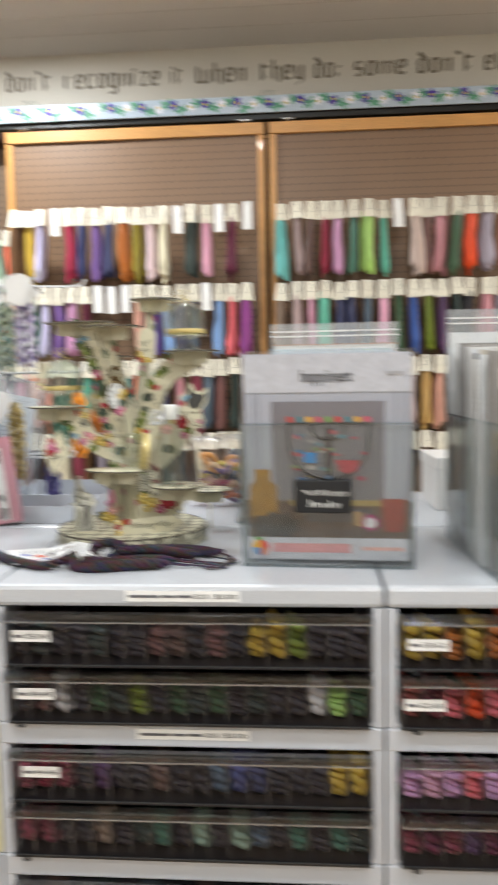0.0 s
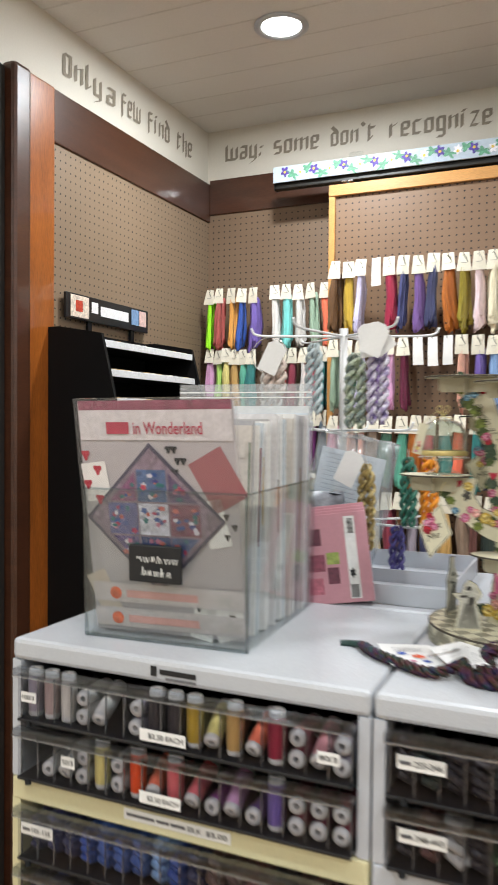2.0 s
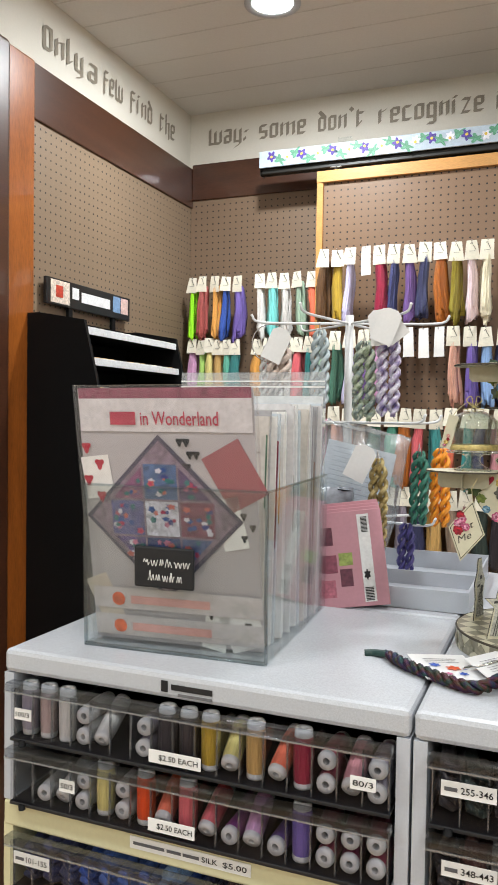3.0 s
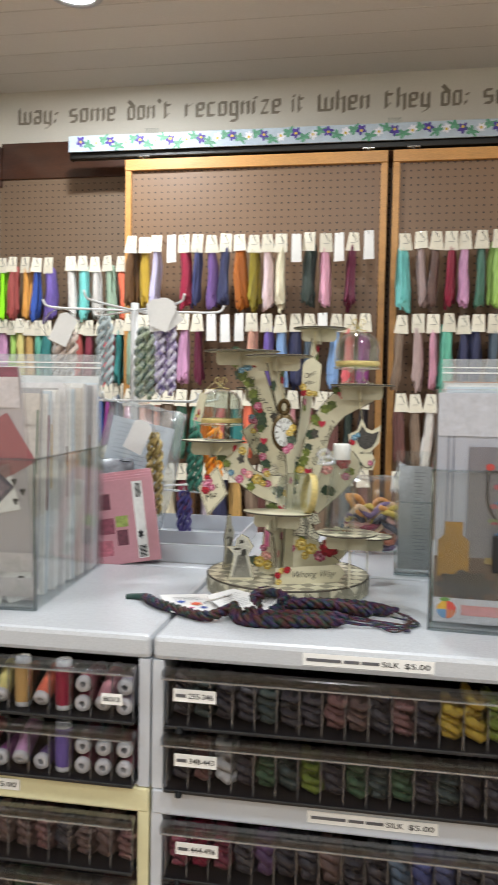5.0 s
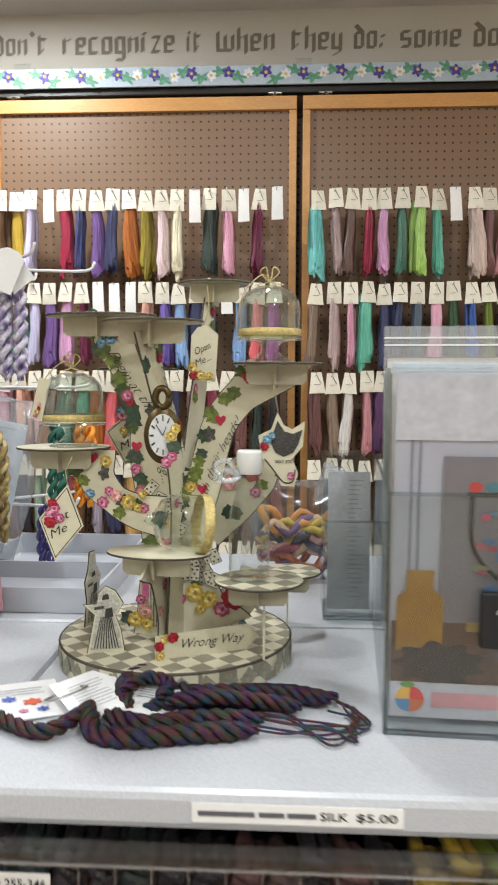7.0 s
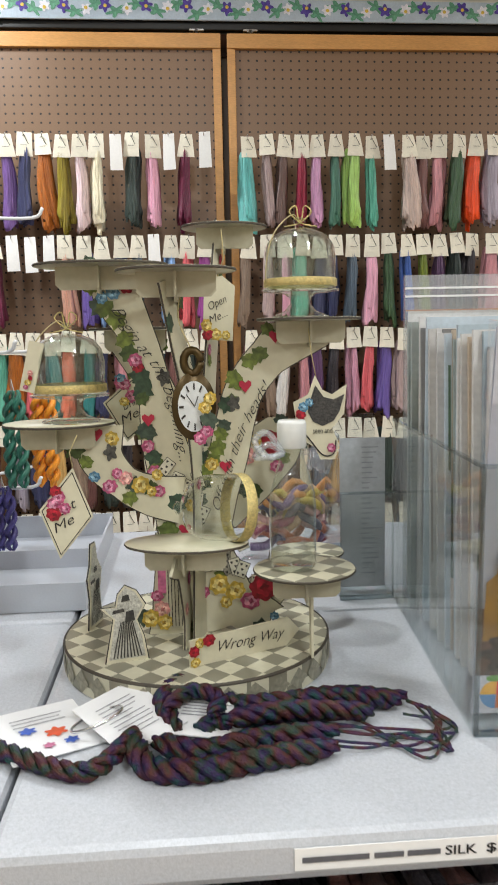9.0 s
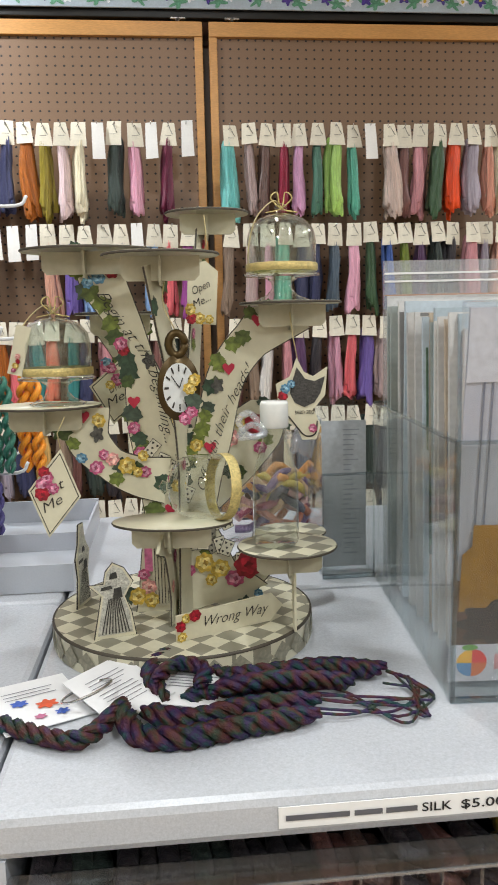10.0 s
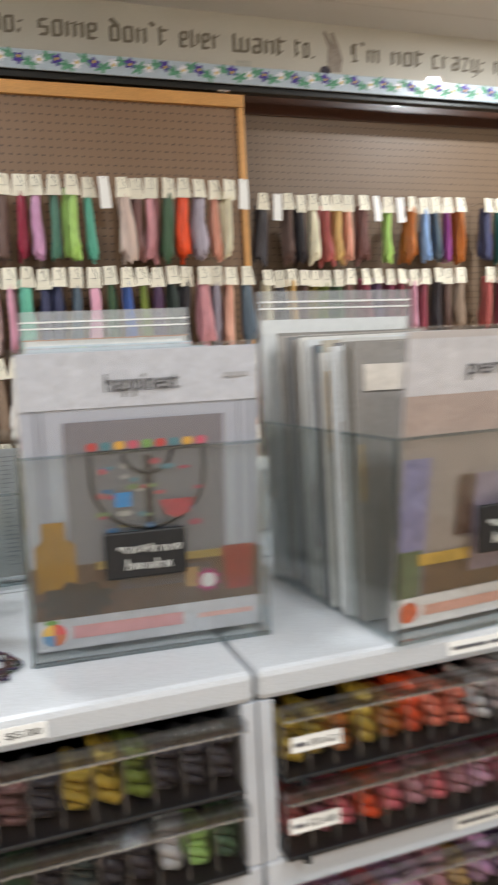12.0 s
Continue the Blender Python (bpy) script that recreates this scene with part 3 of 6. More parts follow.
def drawer(x0, x1, z0, z1, kind, letters, seed, lies="u"):
    """A clear drawer with upright dividers, standing in a cabinet."""
    t = thing("clear_drawer", "clear plastic drawer divided into narrow cells of thread", "drawer", (x0, FRONT - 0.009, z0), group="clear drawers")
    w, h, rr = x1 - x0, z1 - z0, random.Random(seed)
    m = M["smoke"]
    part("front", bm_box(0.002, w - 0.002, 0, 0.003, 0, h - 0.012), m, t)
    part("lip", bm_box(0, w, -0.010, 0.006, h - 0.013, h - 0.002, bevel=0.003), M["lip"], t, "thick clear pull lip")
    # pale strip put in as the bright highlight line on the lip
    part("lip_edge", bm_box(0.001, w - 0.001, -0.0112, -0.0098, h - 0.0125, h - 0.0108), M["rib"], t)
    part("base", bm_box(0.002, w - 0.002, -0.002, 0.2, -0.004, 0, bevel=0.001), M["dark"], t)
    key = round(h, 3)
    if key not in PANE:
        PANE[key] = (mesh_of("divider", bm_box(-0.0006, 0.0006, 0.0066, 0.12, 0, h - 0.013), M["clear"]), mesh_of("divider_edge", bm_box(-0.0007, 0.0007, 0.0036, 0.0062, 0, h - 0.013), M["rib"]))
    n = int(w / CELL)
    for i in range(n + 1):
        xd = 0.004 + i * (w - 0.008) / n
        part("divider", PANE[key][0], None, t).matrix_basis = pose(xd, 0, 0)
        part("divider_edge", PANE[key][1], None, t).matrix_basis = pose(xd, 0, 0)
    part("latch", bm_lathe([(0, 0), (0.004, 0), (0.004, 0.006), (0, 0.006)], 8, (0.02, -0.002, -0.007)), M["rackblack"], t)
    for i in range(n):
        c = letters[i % len(letters)]
        x, y = x0 + 0.004 + (i + 0.5) * (w - 0.008) / n, FRONT - 0.004
        if c == " ":
            continue
        if kind == "spool":
            lie = lies[i % len(lies)]
            if lie == "u":
                spool(x, y + 0.013, z0 + 0.001, c, 0, rr)
            elif lie == "d":
                spool(x, y + 0.004, z0 + 0.0115, c, -90, rr)
                spool(x, y + 0.006, z0 + 0.034, c, -90, rr)
            elif lie == "e":
                spool(x, y + 0.004, z0 + 0.0115, c, -90, rr)
            else:
                spool(x, y + 0.003, z0 + 0.0125, c, -62, rr)
        else:
            hank(x, y + 0.01, z0, c, rr, rr.uniform(0.6, 1.0))
    return t


def sticker(x0, x1, z0, z1, y, bars, name="drawer_label"):
    """A printed paper label; bars: pieces of text, or (from, to) for unread print."""
    t = thing(name, "small white printed paper label on a drawer front", "label", (x0, y, z0), group="drawer labels")
    w, h = x1 - x0, z1 - z0
    part("paper", bm_box(0, w, -0.0006, 0, 0, h), M["label"], t)
    for b in bars:
        if len(b) == 3:
            part("print", bm_words(b[0], b[1] * w, b[2] * w, h * 0.3, h * 0.42, -0.0012, 0.01), M["ink"], t)
        else:
            part("print", bm_poly([(b[0] * w, h * 0.36), (b[1] * w, h * 0.36), (b[1] * w, h * 0.62), (b[0] * w, h * 0.62)], -0.0012, -0.0012), hue("5e5e63"), t)


XA, XB, XC, XD = -0.892, -0.4175, 0.0745, 0.567
WHT, CRM = M["white"], M["cream"]
cabinet("a", XA, XB, FRONT, 1.3, 6, CT, [WHT, CRM, WHT, CRM, WHT, WHT], "white and cream stack of drawer modules with spools of thread")
cabinet("b", XB, XC, FRONT, 1.3, 6, CT, [WHT] * 6, "white stack of drawer modules with dark silk threads")
cabinet("c", XC, XD, FRONT, 1.3, 6, CT, [WHT] * 6, "white stack of drawer modules with yellow and red silk threads")
for xa, xb in ((XA, XB), (XB, XC), (XC, XD)):
    cabinet("back", xa, xb, 1.302, 1.67, 6, CT, [WHT] * 6, "white drawer stack standing back to back with the next")
STOCK = [
    ("spool", "sETTT skkjPVOcWfsq", "spool", " TTTPTrOCCDzuKWvWW"), ("hank", "ntnNBBBANnFFmkFFmm", "hank", "ktkEkFkkGkkIFkkmFm"),
    ("hank", "tnkNkFmkkXkFknkmkF", "hank", "kFkWkWkFmkWkkFmkWk"),
]
STOCKB = [("hank", "kdkkdkkmFkmkjjGkkkd", "hank", "kmTkIdGkIdIkdkkThIh"), ("hank", "WcWkHkkFkkXtnkkkjjk", "hank", "WWkkRkdgkUkUXkgkgdd"), ("hank", "kFkkdkXkkFkkdkkFkkX", "hank", "dkXkFkkdkkFkXkkdkFk")]
STOCKC = [("hank", "jjojorOOTETWXcWmHkF", "hank", "SWCrCfCfqcWWcHqffcS"), ("hank", "zqzCzqfVzHDzqfzqDfz", "hank", "WvWHvWzDvWvDHvWvWHD"), ("hank", "kWkmkWkHkvkWkmkHkWk", "hank", "kvkWkmkvkHkmkWkvkmk")]
for xa, xb, stock, seed in ((XA, XB, STOCK, 1), (XB, XC, STOCKB, 2), (XC, XD, STOCKC, 3)):
    for k in range(3):
        zt = CT - k * MODULE
        drawer(xa + 0.016, xb - 0.016, zt - 0.098, zt - 0.030, stock[k][0], stock[k][1], seed * 10 + k, "uuudt.duuututudtdt")
        drawer(xa + 0.016, xb - 0.016, zt - 0.172, zt - 0.106, stock[k][2], stock[k][3], seed * 10 + k + 5, ".etdudututeteudddt")
YL = FRONT - 0.0005
for xl, z in ((-0.245, 1.046), (-0.236, 1.046 - MODULE), (-0.72, 1.046 - MODULE), (0.268, 1.046), (0.272, 1.046 - MODULE)):
    sticker(xl, xl + 0.142, z, z + 0.0135, YL, [(0.03, 0.3), (0.32, 0.44), (0.455, 0.59), ("SILK", 0.61, 0.74), ("$5.00", 0.78, 0.97)])
YD = FRONT - 0.0095
for xl, z, tx in ((-0.389, 0.9965, "255-346"), (-0.387, 0.922, "348-443"), (-0.384, 0.8195, "444-496"), (0.1, 0.99, "550-621"), (0.096, 0.915, "622-681"), (-0.868, 0.822, "101-155")):
    sticker(xl, xl + 0.049, z, z + 0.0145, YD, [(0.06, 0.3), (tx, 0.36, 0.94)])
sticker(-0.868, -0.845, 0.990, 1.003, YD, [("100/3", 0.1, 0.9)])
sticker(-0.474, -0.449, 0.986, 0.999, YD, [("80/3", 0.1, 0.9)])
sticker(-0.806, -0.786, 0.918, 0.932, YD, [("50/3", 0.1, 0.9)])
sticker(-0.693, -0.632, 0.972, 0.986, YD, [("$2.50 EACH", 0.2, 0.95)])
sticker(-0.693, -0.638, 0.898, 0.912, YD, [("$2.50 EACH", 0.2, 0.95)])
mark = thing("maker_mark", "small dark printed mark on the cabinet edge", "mark", (-0.684, YL, 1.046))
part("print", bm_box(0, 0.008, -0.0006, 0, 0.0, 0.012), M["ink"], mark)
part("print", bm_box(0.012, 0.06, -0.0006, 0, 0.003, 0.009), M["ink"], mark)
part("print", bm_box(0.02, 0.06, -0.0006, 0, -0.003, 0.0), hue("6a6a6c"), mark)

# ---- acrylic bins of pattern packs ----


LEAN = 0.006


def bm_wall(p, q, t, h0, h1, lean_p, lean_q):
    """An upright pane from p to q (x, y), of thickness t, whose top may lean towards -y at either end."""
    d = Vector((q[0] - p[0], q[1] - p[1], 0)).normalized()
    s = Vector((-d.y, d.x, 0)) * t
    bm = bmesh.new()
    vs = []
    for z in (h0, h1):
        f = z / 0.19
        for (x, y), ln in ((p, lean_p), (q, lean_q)):
            for o in (0, 1):
                vs.append(bm.verts.new((x + s.x * o, y + s.y * o - ln * f, z)))
    for f in ((0, 2, 3, 1), (4, 5, 7, 6), (0, 1, 5, 4), (2, 6, 7, 3), (0, 4, 6, 2), (1, 3, 7, 5)):
        bm.faces.new([vs[i] for i in f])
    bmesh.ops.recalc_face_normals(bm, faces=bm.faces)
    return bm


def acrylic_bin(x, y, rz, w, d, h, label):
    """A bin whose front wall leans forward."""
    t = thing("acrylic_bin", label, "acrylic bin", (x, y, CT + 0.0005), rz, group="acrylic bins")
    q = 0.003
    part("floor_plate", bm_box(0, w, 0, d, 0, q), M["clear"], t)
    runs = (("front_wall", (0, 0), (w, 0), LEAN, LEAN), ("back_wall", (0, d - q), (w, d - q), 0, 0), ("side_wall", (q, q), (q, d - q), LEAN, 0), ("side_wall", (w, q), (w, d - q), LEAN, 0))
    for nm, a, b, la, lb in runs:
        part(nm, bm_wall(a, b, q, q, h, la, lb), M["clear"], t)
        part("rim", bm_wall(a, b, q, h, h + 0.0028, la, lb), M["edge"], t, "polished acrylic rim")
    for a in (-0.0004, w - q):
        part("corner_edge", bm_wall((a, -0.0008), (a + q + 0.0004, -0.0008), 0.0038, 0.001, h, LEAN, LEAN), M["edge"], t)
    part("foot_edge", bm_box(0, w, -0.0008, 0.0035, -0.0004, 0.0035, bevel=0.0006), M["edge"], t)
    return t


def quad(x0, x1, z0, z1, y):
    return bm_poly([(x0, z0), (x1, z0), (x1, z1), (x0, z1)], y, y)


def pack(parent_at, w, h, tilt, rz, paper, roll=0.0, bag=True, over=0.0, thick=0.0022):
    """A printed pattern in a clear sleeve, standing on its lower edge. Returns the thing."""
    t = thing("pattern_pack", "printed stitching pattern in a clear plastic sleeve", "pattern pack", parent_at, 0, group="pattern packs")
    t.matrix_world = pose(*parent_at, tilt, roll, rz)
    part("booklet", bm_box(-w / 2, w / 2, 0, thick, 0, h), paper, t)
    if bag:
        part("sleeve", bm_box(-w / 2 - 0.004, w / 2 + 0.004, -0.0035, 0.0045, 0, h + 0.004 + over), M["bag" if over else "film"], t, "clear plastic sleeve")
    if over:
        for k in (0.008, 0.016):
            part("zip_line", bm_box(-w / 2 - 0.004, w / 2 + 0.004, -0.0048, -0.0036, h + over - k - 0.002, h + over - k), M["paper"], t)
    return t


M["film"] = clear("sleeve_film", "fbfbfc", 0.06, 0.05, 0.4, 0.02)
SIGN = mat("chalkboard", "16171a", 0.6, var=0.2, scale=60)
CHALK = hue("dcdcd8")


def chalk_sign(x, y, z, rz, w=0.07, h=0.046, tilt=1.8):
    """A small chalkboard; its handwritten name is left as strokes."""
    t = thing("chalkboard_sign", "small black chalkboard with white handwriting, clipped to a bin", "sign", (x, y, z), rz, group="chalkboard signs")
    t.matrix_world = pose(x, y, z, tilt, 0, rz)
    part("board", bm_box(0, w, -0.003, 0, 0, h, bevel=0.002), SIGN, t)
    for k, (a, b, zz) in enumerate(((0.16, 0.26, 0.62), (0.29, 0.4, 0.6), (0.43, 0.5, 0.62), (0.53, 0.64, 0.6), (0.67, 0.8, 0.6), (0.83, 0.94, 0.6), (0.24, 0.34, 0.25), (0.37, 0.45, 0.25), (0.48, 0.57, 0.24), (0.6, 0.68, 0.25), (0.72, 0.8, 0.25))):
        n = 7
        pts = [(w * (a + (b - a) * i / (n - 1)), -0.0036, h * (zz + 0.085 * math.sin(i * 2.1 + k * 1.7) + (0.1 if i == 2 and k % 3 == 0 else 0))) for i in range(n)]
        part("chalk_stroke", bm_tube(smooth_line(pts, 3), 0.00055, 4), CHALK, t)


def suit(parent, x, z, s, y, tone, n=3):
    for i in range(n):
        part("pip", bm_blot(x + s * 1.3 * (i % 2), z - s * 1.6 * i, s * 0.55, s * 0.65, y, 3, 0.45, 1.57), tone, parent)


random.seed(11)
EDGE_TONES = ["d8d6d3", "d0cfcd", "c2c2c4", "d0cdcc", "dcdbd8", "bfc7cc", "d8d6d1", "aeaba8", "c8c0b6", "a4a2a3", "c8ced3", "d4d2ce"]


def pack_row(x, y0, y1, n, rz, w, h0, h1, seed, tones=EDGE_TONES, z=CT + 0.004):
    rr = random.Random(seed)
    for i in range(n):
        f = i / (n - 1)
        h = 0.262 + rr.uniform(-0.006, 0.014) if i < n - 2 else 0.285
        tone = hue(tones[rr.randrange(12)], rough=0.4)
        p = pack((x + rr.uniform(-0.004, 0.004), y0 + (y1 - y0) * f, z), w - rr.uniform(0, 0.012), h0 + (h1 - h0) * f + rr.uniform(-0.006, 0.01), -rr.uniform(0.5, 2.0), rz + rr.uniform(-1.5, 1.5), tone, rr.uniform(-0.8, 0.8), bag=False, thick=(y1 - y0) / n * rr.uniform(0.55, 0.85))
        hh = h0 + (h1 - h0) * f - 0.01
        part("header", quad(-w / 2 + 0.012, w / 2 - 0.012, hh - 0.03, hh - 0.004, -0.0015), hue(EDGE_TONES[rr.randrange(12)]), p)
        for side in (-1, 1):
            if rr.random() < 0.6:
                lo = rr.choice((rr.uniform(0.0, 0.08), rr.uniform(0.09, 0.17)))
                xe = side * (w / 2 - 0.0068)
                part("spine_print", bm_box(xe - 0.0009, xe + 0.0009, -0.0007, 0.0035, lo, min(lo + rr.uniform(0.05, 0.14), 0.25)), hue(("7a2c3c", "4f6a54", "34343c", "b8902e", "8a6a58", "6a7a90", "9a8f86", "a04a3a")[rr.randrange(8)], var=0.4, scale=50), p)


# first bin: the rose and card patterned booklet in front
acrylic_bin(-0.814, 0.987, 3.6, 0.226, 0.288, 0.19, "clear acrylic bin full of stitching patterns on the cabinet top")
front = pack((-0.709, 1.024, CT + 0.0045), 0.213, 0.303, 9.0, 3.6, hue("b3adaf", rough=0.35, var=0.08, scale=12, coat=0.3), roll=-0.6)
Wd, Ht = 0.21, 0.304
L1, L2, L3, L4 = -0.0012, -0.0018, -0.0024, -0.003
part("top_band", quad(-Wd / 2, Wd / 2, Ht - 0.012, Ht, L1), hue("8a4a5c", var=0.5, scale=70), front)
part("title_band", quad(-Wd / 2, Wd / 2, Ht - 0.05, Ht - 0.012, L1), hue("cfc9ca"), front)
part("title", bm_poly([(-0.066, Ht - 0.042), (-0.034, Ht - 0.042), (-0.034, Ht - 0.027), (-0.066, Ht - 0.027)], L3, L3), hue("b0344c"), front)
part("title", bm_words("in Wonderland", -0.028, 0.066, Ht - 0.042, 0.0155, L3, 0.01), hue("b0344c"), front)
for x, z, w, h, tone, turn in ((-0.088, 0.2, 0.036, 0.05, "e8e4e0", 0.12), (0.082, 0.205, 0.05, 0.07, "9a5c60", 0.5), (0.082, 0.03, 0.046, 0.058, "e8e4e0", 0.35), (0.05, 0.022, 0.03, 0.05, "eceae6", -0.2), (-0.09, 0.05, 0.03, 0.06, "cdbfae", 0.4), (0.075, 0.15, 0.03, 0.06, "eceae6", 0.2)):
    c, s = math.cos(turn), math.sin(turn)
    part("card_print", bm_poly([(x + c * a - s * b, z + s * a + c * b) for a, b in ((-w / 2, -h / 2), (w / 2, -h / 2), (w / 2, h / 2), (-w / 2, h / 2))], L1, L1), hue(tone, var=0.1), front)
suit(front, -0.1, 0.235, 0.012, L2, hue("b01c34"), 4)
suit(front, 0.018, 0.243, 0.009, L2, M["ink"], 4)
suit(front, 0.026, 0.243, 0.009, L2, M["ink"], 3)
suit(front, 0.09, 0.16, 0.008, L2, M["ink"], 3)
suit(front, 0.045, 0.04, 0.009, L2, M["ink"], 3)
suit(front, 0.078, 0.045, 0.009, L2, hue("4a4440"), 3)
# the diamond-shaped stitched piece, nine squares in a dark border
cx, cz, R = -0.008, 0.153, 0.098
part("diamond", bm_poly([(cx, cz - R), (cx + R, cz), (cx, cz + R), (cx - R, cz)], L2, L2), hue("4b4658"), front)
part("diamond_field", bm_poly([(cx, cz - R * 0.93), (cx + R * 0.93, cz), (cx, cz + R * 0.93), (cx - R * 0.93, cz)], L3, L3), hue("82707e", var=0.5, scale=110), front)
SQ = ["5a4a7c", "5c5a8c", "7c4a6c", "40507c", "c8c6d2", "46608a", "4c5a80", "7c4658", "5a4468"]
for i in range(3):
    for j in range(3):
        x, z, s = cx + (i - 1) * 0.0435, cz + (j - 1) * 0.0435, 0.0205
        pts = [(x - s, z - s), (x + s, z - s), (x + s, z + s), (x - s, z + s)]
        if i != 1 and j != 1:
            sx, sz = i - 1, j - 1
            pts = [(x - sx * s, z - sz * s), (x + sx * s * 0.85, z - sz * s), (x - sx * s, z + sz * s * 0.85)]
            if sx * sz < 0:
                pts = pts[::-1]
        part("stitched_square", bm_poly(pts, L4, L4), hue(SQ[i * 3 + j], var=0.55, scale=160), front)
        for k in range(15 if i == 1 or j == 1 else 6):
            dx, dz = random.uniform(-0.75, 0.75) * s * (1 if i == 1 or j == 1 else 0.6) - (0 if i == 1 or j == 1 else (i - 1) * s * 0.4), random.uniform(-0.75, 0.75) * s * (1 if i == 1 or j == 1 else 0.6) - (0 if i == 1 or j == 1 else (j - 1) * s * 0.4)
            part("stitched_flower", bm_blot(x + dx, z + dz, random.uniform(0.003, 0.0055), random.uniform(0.0025, 0.0045), L4 - 0.0003 - 0.00005 * k, 5, 0.4, random.uniform(0, 3)), hue(random.choice(["a83a58", "2c4f8c", "b8625a", "c8c4d0", "2f6a6a", "b86a86", "39427c"])), front)
for zz in (0.052, 0.018):
    part("brand_band", quad(-0.105, 0.108, zz - 0.012, zz + 0.014, L4), hue("cac2c1"), front)
    part("fruit_mark", bm_blot(-0.072, zz, 0.0085, 0.0085, L4 - 0.0006), hue("d0603c", var=0.5, scale=160), front)
    part("name_bar", quad(-0.056, 0.045, zz - 0.005, zz + 0.005, L4 - 0.0006), hue("cf9a94"), front)
    part("scroll", bm_blot(0.085, zz, 0.02, 0.011, L4 - 0.0006, 7, 0.6), hue("b9b2b0"), front)
pack_row(-0.711, 1.05, 1.255, 28, 3.6, 0.206, 0.27, 0.285, 3)
pack((-0.717, 1.262, CT + 0.004), 0.212, 0.3, -1, 3.6, hue("e6e4e0"), over=0.03)
chalk_sign(-0.745, 0.9855, 1.144, 3.6, 0.0735, 0.047)

# second bin: the tree-of-birds booklet
acrylic_bin(-0.106, 1.032, -4.0, 0.226, 0.3, 0.19, "clear acrylic bin of patterns beside the paper tree")
front = pack((0.009, 1.05, CT + 0.0045), 0.216, 0.281, 8.0, -4.0, hue("aeb3bf", rough=0.35, var=0.05, scale=8, coat=0.3))
Wd, Ht = 0.216, 0.281
part("header_band", quad(-Wd / 2, Wd / 2, Ht - 0.05, Ht, L1), hue("c3c6ce"), front)
part("title", bm_words("happinest", -0.033, 0.033, Ht - 0.036, 0.016, L3, 0.015), hue("3a3b40"), front)
part("price_print", quad(0.075, 0.098, Ht - 0.028, Ht - 0.024, L3), hue("a8a8ac"), front)
for x in (-0.096, -0.09, 0.088, 0.1):
    part("stripe", quad(x, x + 0.0012, 0.06, Ht - 0.05, L1), hue("6f7686"), front)
part("stitch_frame", quad(-0.072, 0.074, 0.085, Ht - 0.062, L2), hue("76747b", var=0.08, scale=200), front)
trunk = hue("2a211f")
bx, bz = 0.002, 0.09
part("stitched_trunk", quad(bx - 0.004, bx + 0.004, bz, 0.185, L3), trunk, front)
part("stitched_bough", quad(bx - 0.056, bx + 0.056, 0.188, 0.1915, L3), trunk, front)
for r, zc in ((0.052, 0.162), (0.022, 0.188)):
    arc = [(bx + r * math.cos(a), L3, zc + r * 0.9 * math.sin(a)) for a in [math.pi * (1 + k / 14) for k in range(15)]]
    arc = [(bx - r, L3, 0.188)] + arc + [(bx + r, L3, 0.188)]
    part("stitched_bough", bm_tube(arc, 0.0021, 4), trunk, front)
random.seed(4)
for i in range(9):
    part("stitched_bird", bm_blot(bx - 0.05 + i * 0.0125, 0.1955, 0.005, 0.0042, L3, 0), hue(("c03a34", "3a7a86", "d8a23a", "c8506a", "6a9a4a")[i % 5]), front)
for i in range(34):
    x, z = bx + random.uniform(-0.046, 0.046), random.uniform(0.112, 0.18)
    part("stitched_patch", bm_blot(x, z, random.uniform(0.003, 0.007), random.uniform(0.0015, 0.0032), L4 - 0.0001 * i, 0), hue(random.choice(["a8565e", "b09a58", "4a6e94", "9a4a5a", "a8a4a0", "5f7f8a", "72805a", "8a6a78"])), front)
part("blue_block", quad(bx - 0.032, bx - 0.017, 0.138, 0.152, L4 - 0.003), hue("2f86c8"), front)
part("red_roof", bm_poly([(bx + 0.008, 0.142), (bx + 0.014, 0.128), (bx + 0.024, 0.123), (bx + 0.036, 0.128), (bx + 0.042, 0.142)], L4 - 0.0042, L4 - 0.0042), hue("a8424c", var=0.4, scale=150), front)
part("desk_print", quad(-Wd / 2, Wd / 2, 0.032, 0.085, L2 - 0.0003), hue("543d30", var=0.45, scale=40), front)
part("ruler_print", quad(-0.05, 0.07, 0.078, 0.086, L3), hue("a88f50"), front)
part("book_print", quad(-0.03, 0.06, 0.055, 0.074, L3), hue("4f4a50", var=0.5, scale=90), front)
part("jar_print", bm_poly([(-0.104, 0.06), (-0.068, 0.06), (-0.068, 0.105), (-0.076, 0.112), (-0.076, 0.128), (-0.097, 0.128), (-0.097, 0.112), (-0.104, 0.105)], L3, L3), hue("9a6f14", var=0.25), front)
part("pot_print", bm_poly([(0.074, 0.042), (0.099, 0.042), (0.103, 0.088), (0.07, 0.088)], L3, L3), hue("8f2f28", var=0.2), front)
part("thread_print", bm_blot(-0.07, 0.05, 0.038, 0.02, L4, 9, 0.25), hue("171011"), front)
part("spool_print", quad(0.034, 0.046, 0.05, 0.07, L4), hue("b08a5c"), front)
part("rosette_print", bm_blot(0.056, 0.055, 0.013, 0.013, L4, 9, 0.3), hue("b0307a"), front)
part("rosette_print", bm_blot(0.056, 0.055, 0.0075, 0.0075, L4 - 0.0005), hue("e8e4e6"), front)
part("brand_band", quad(-Wd / 2, Wd / 2, 0.002, 0.033, L4), hue("d0ced4"), front)
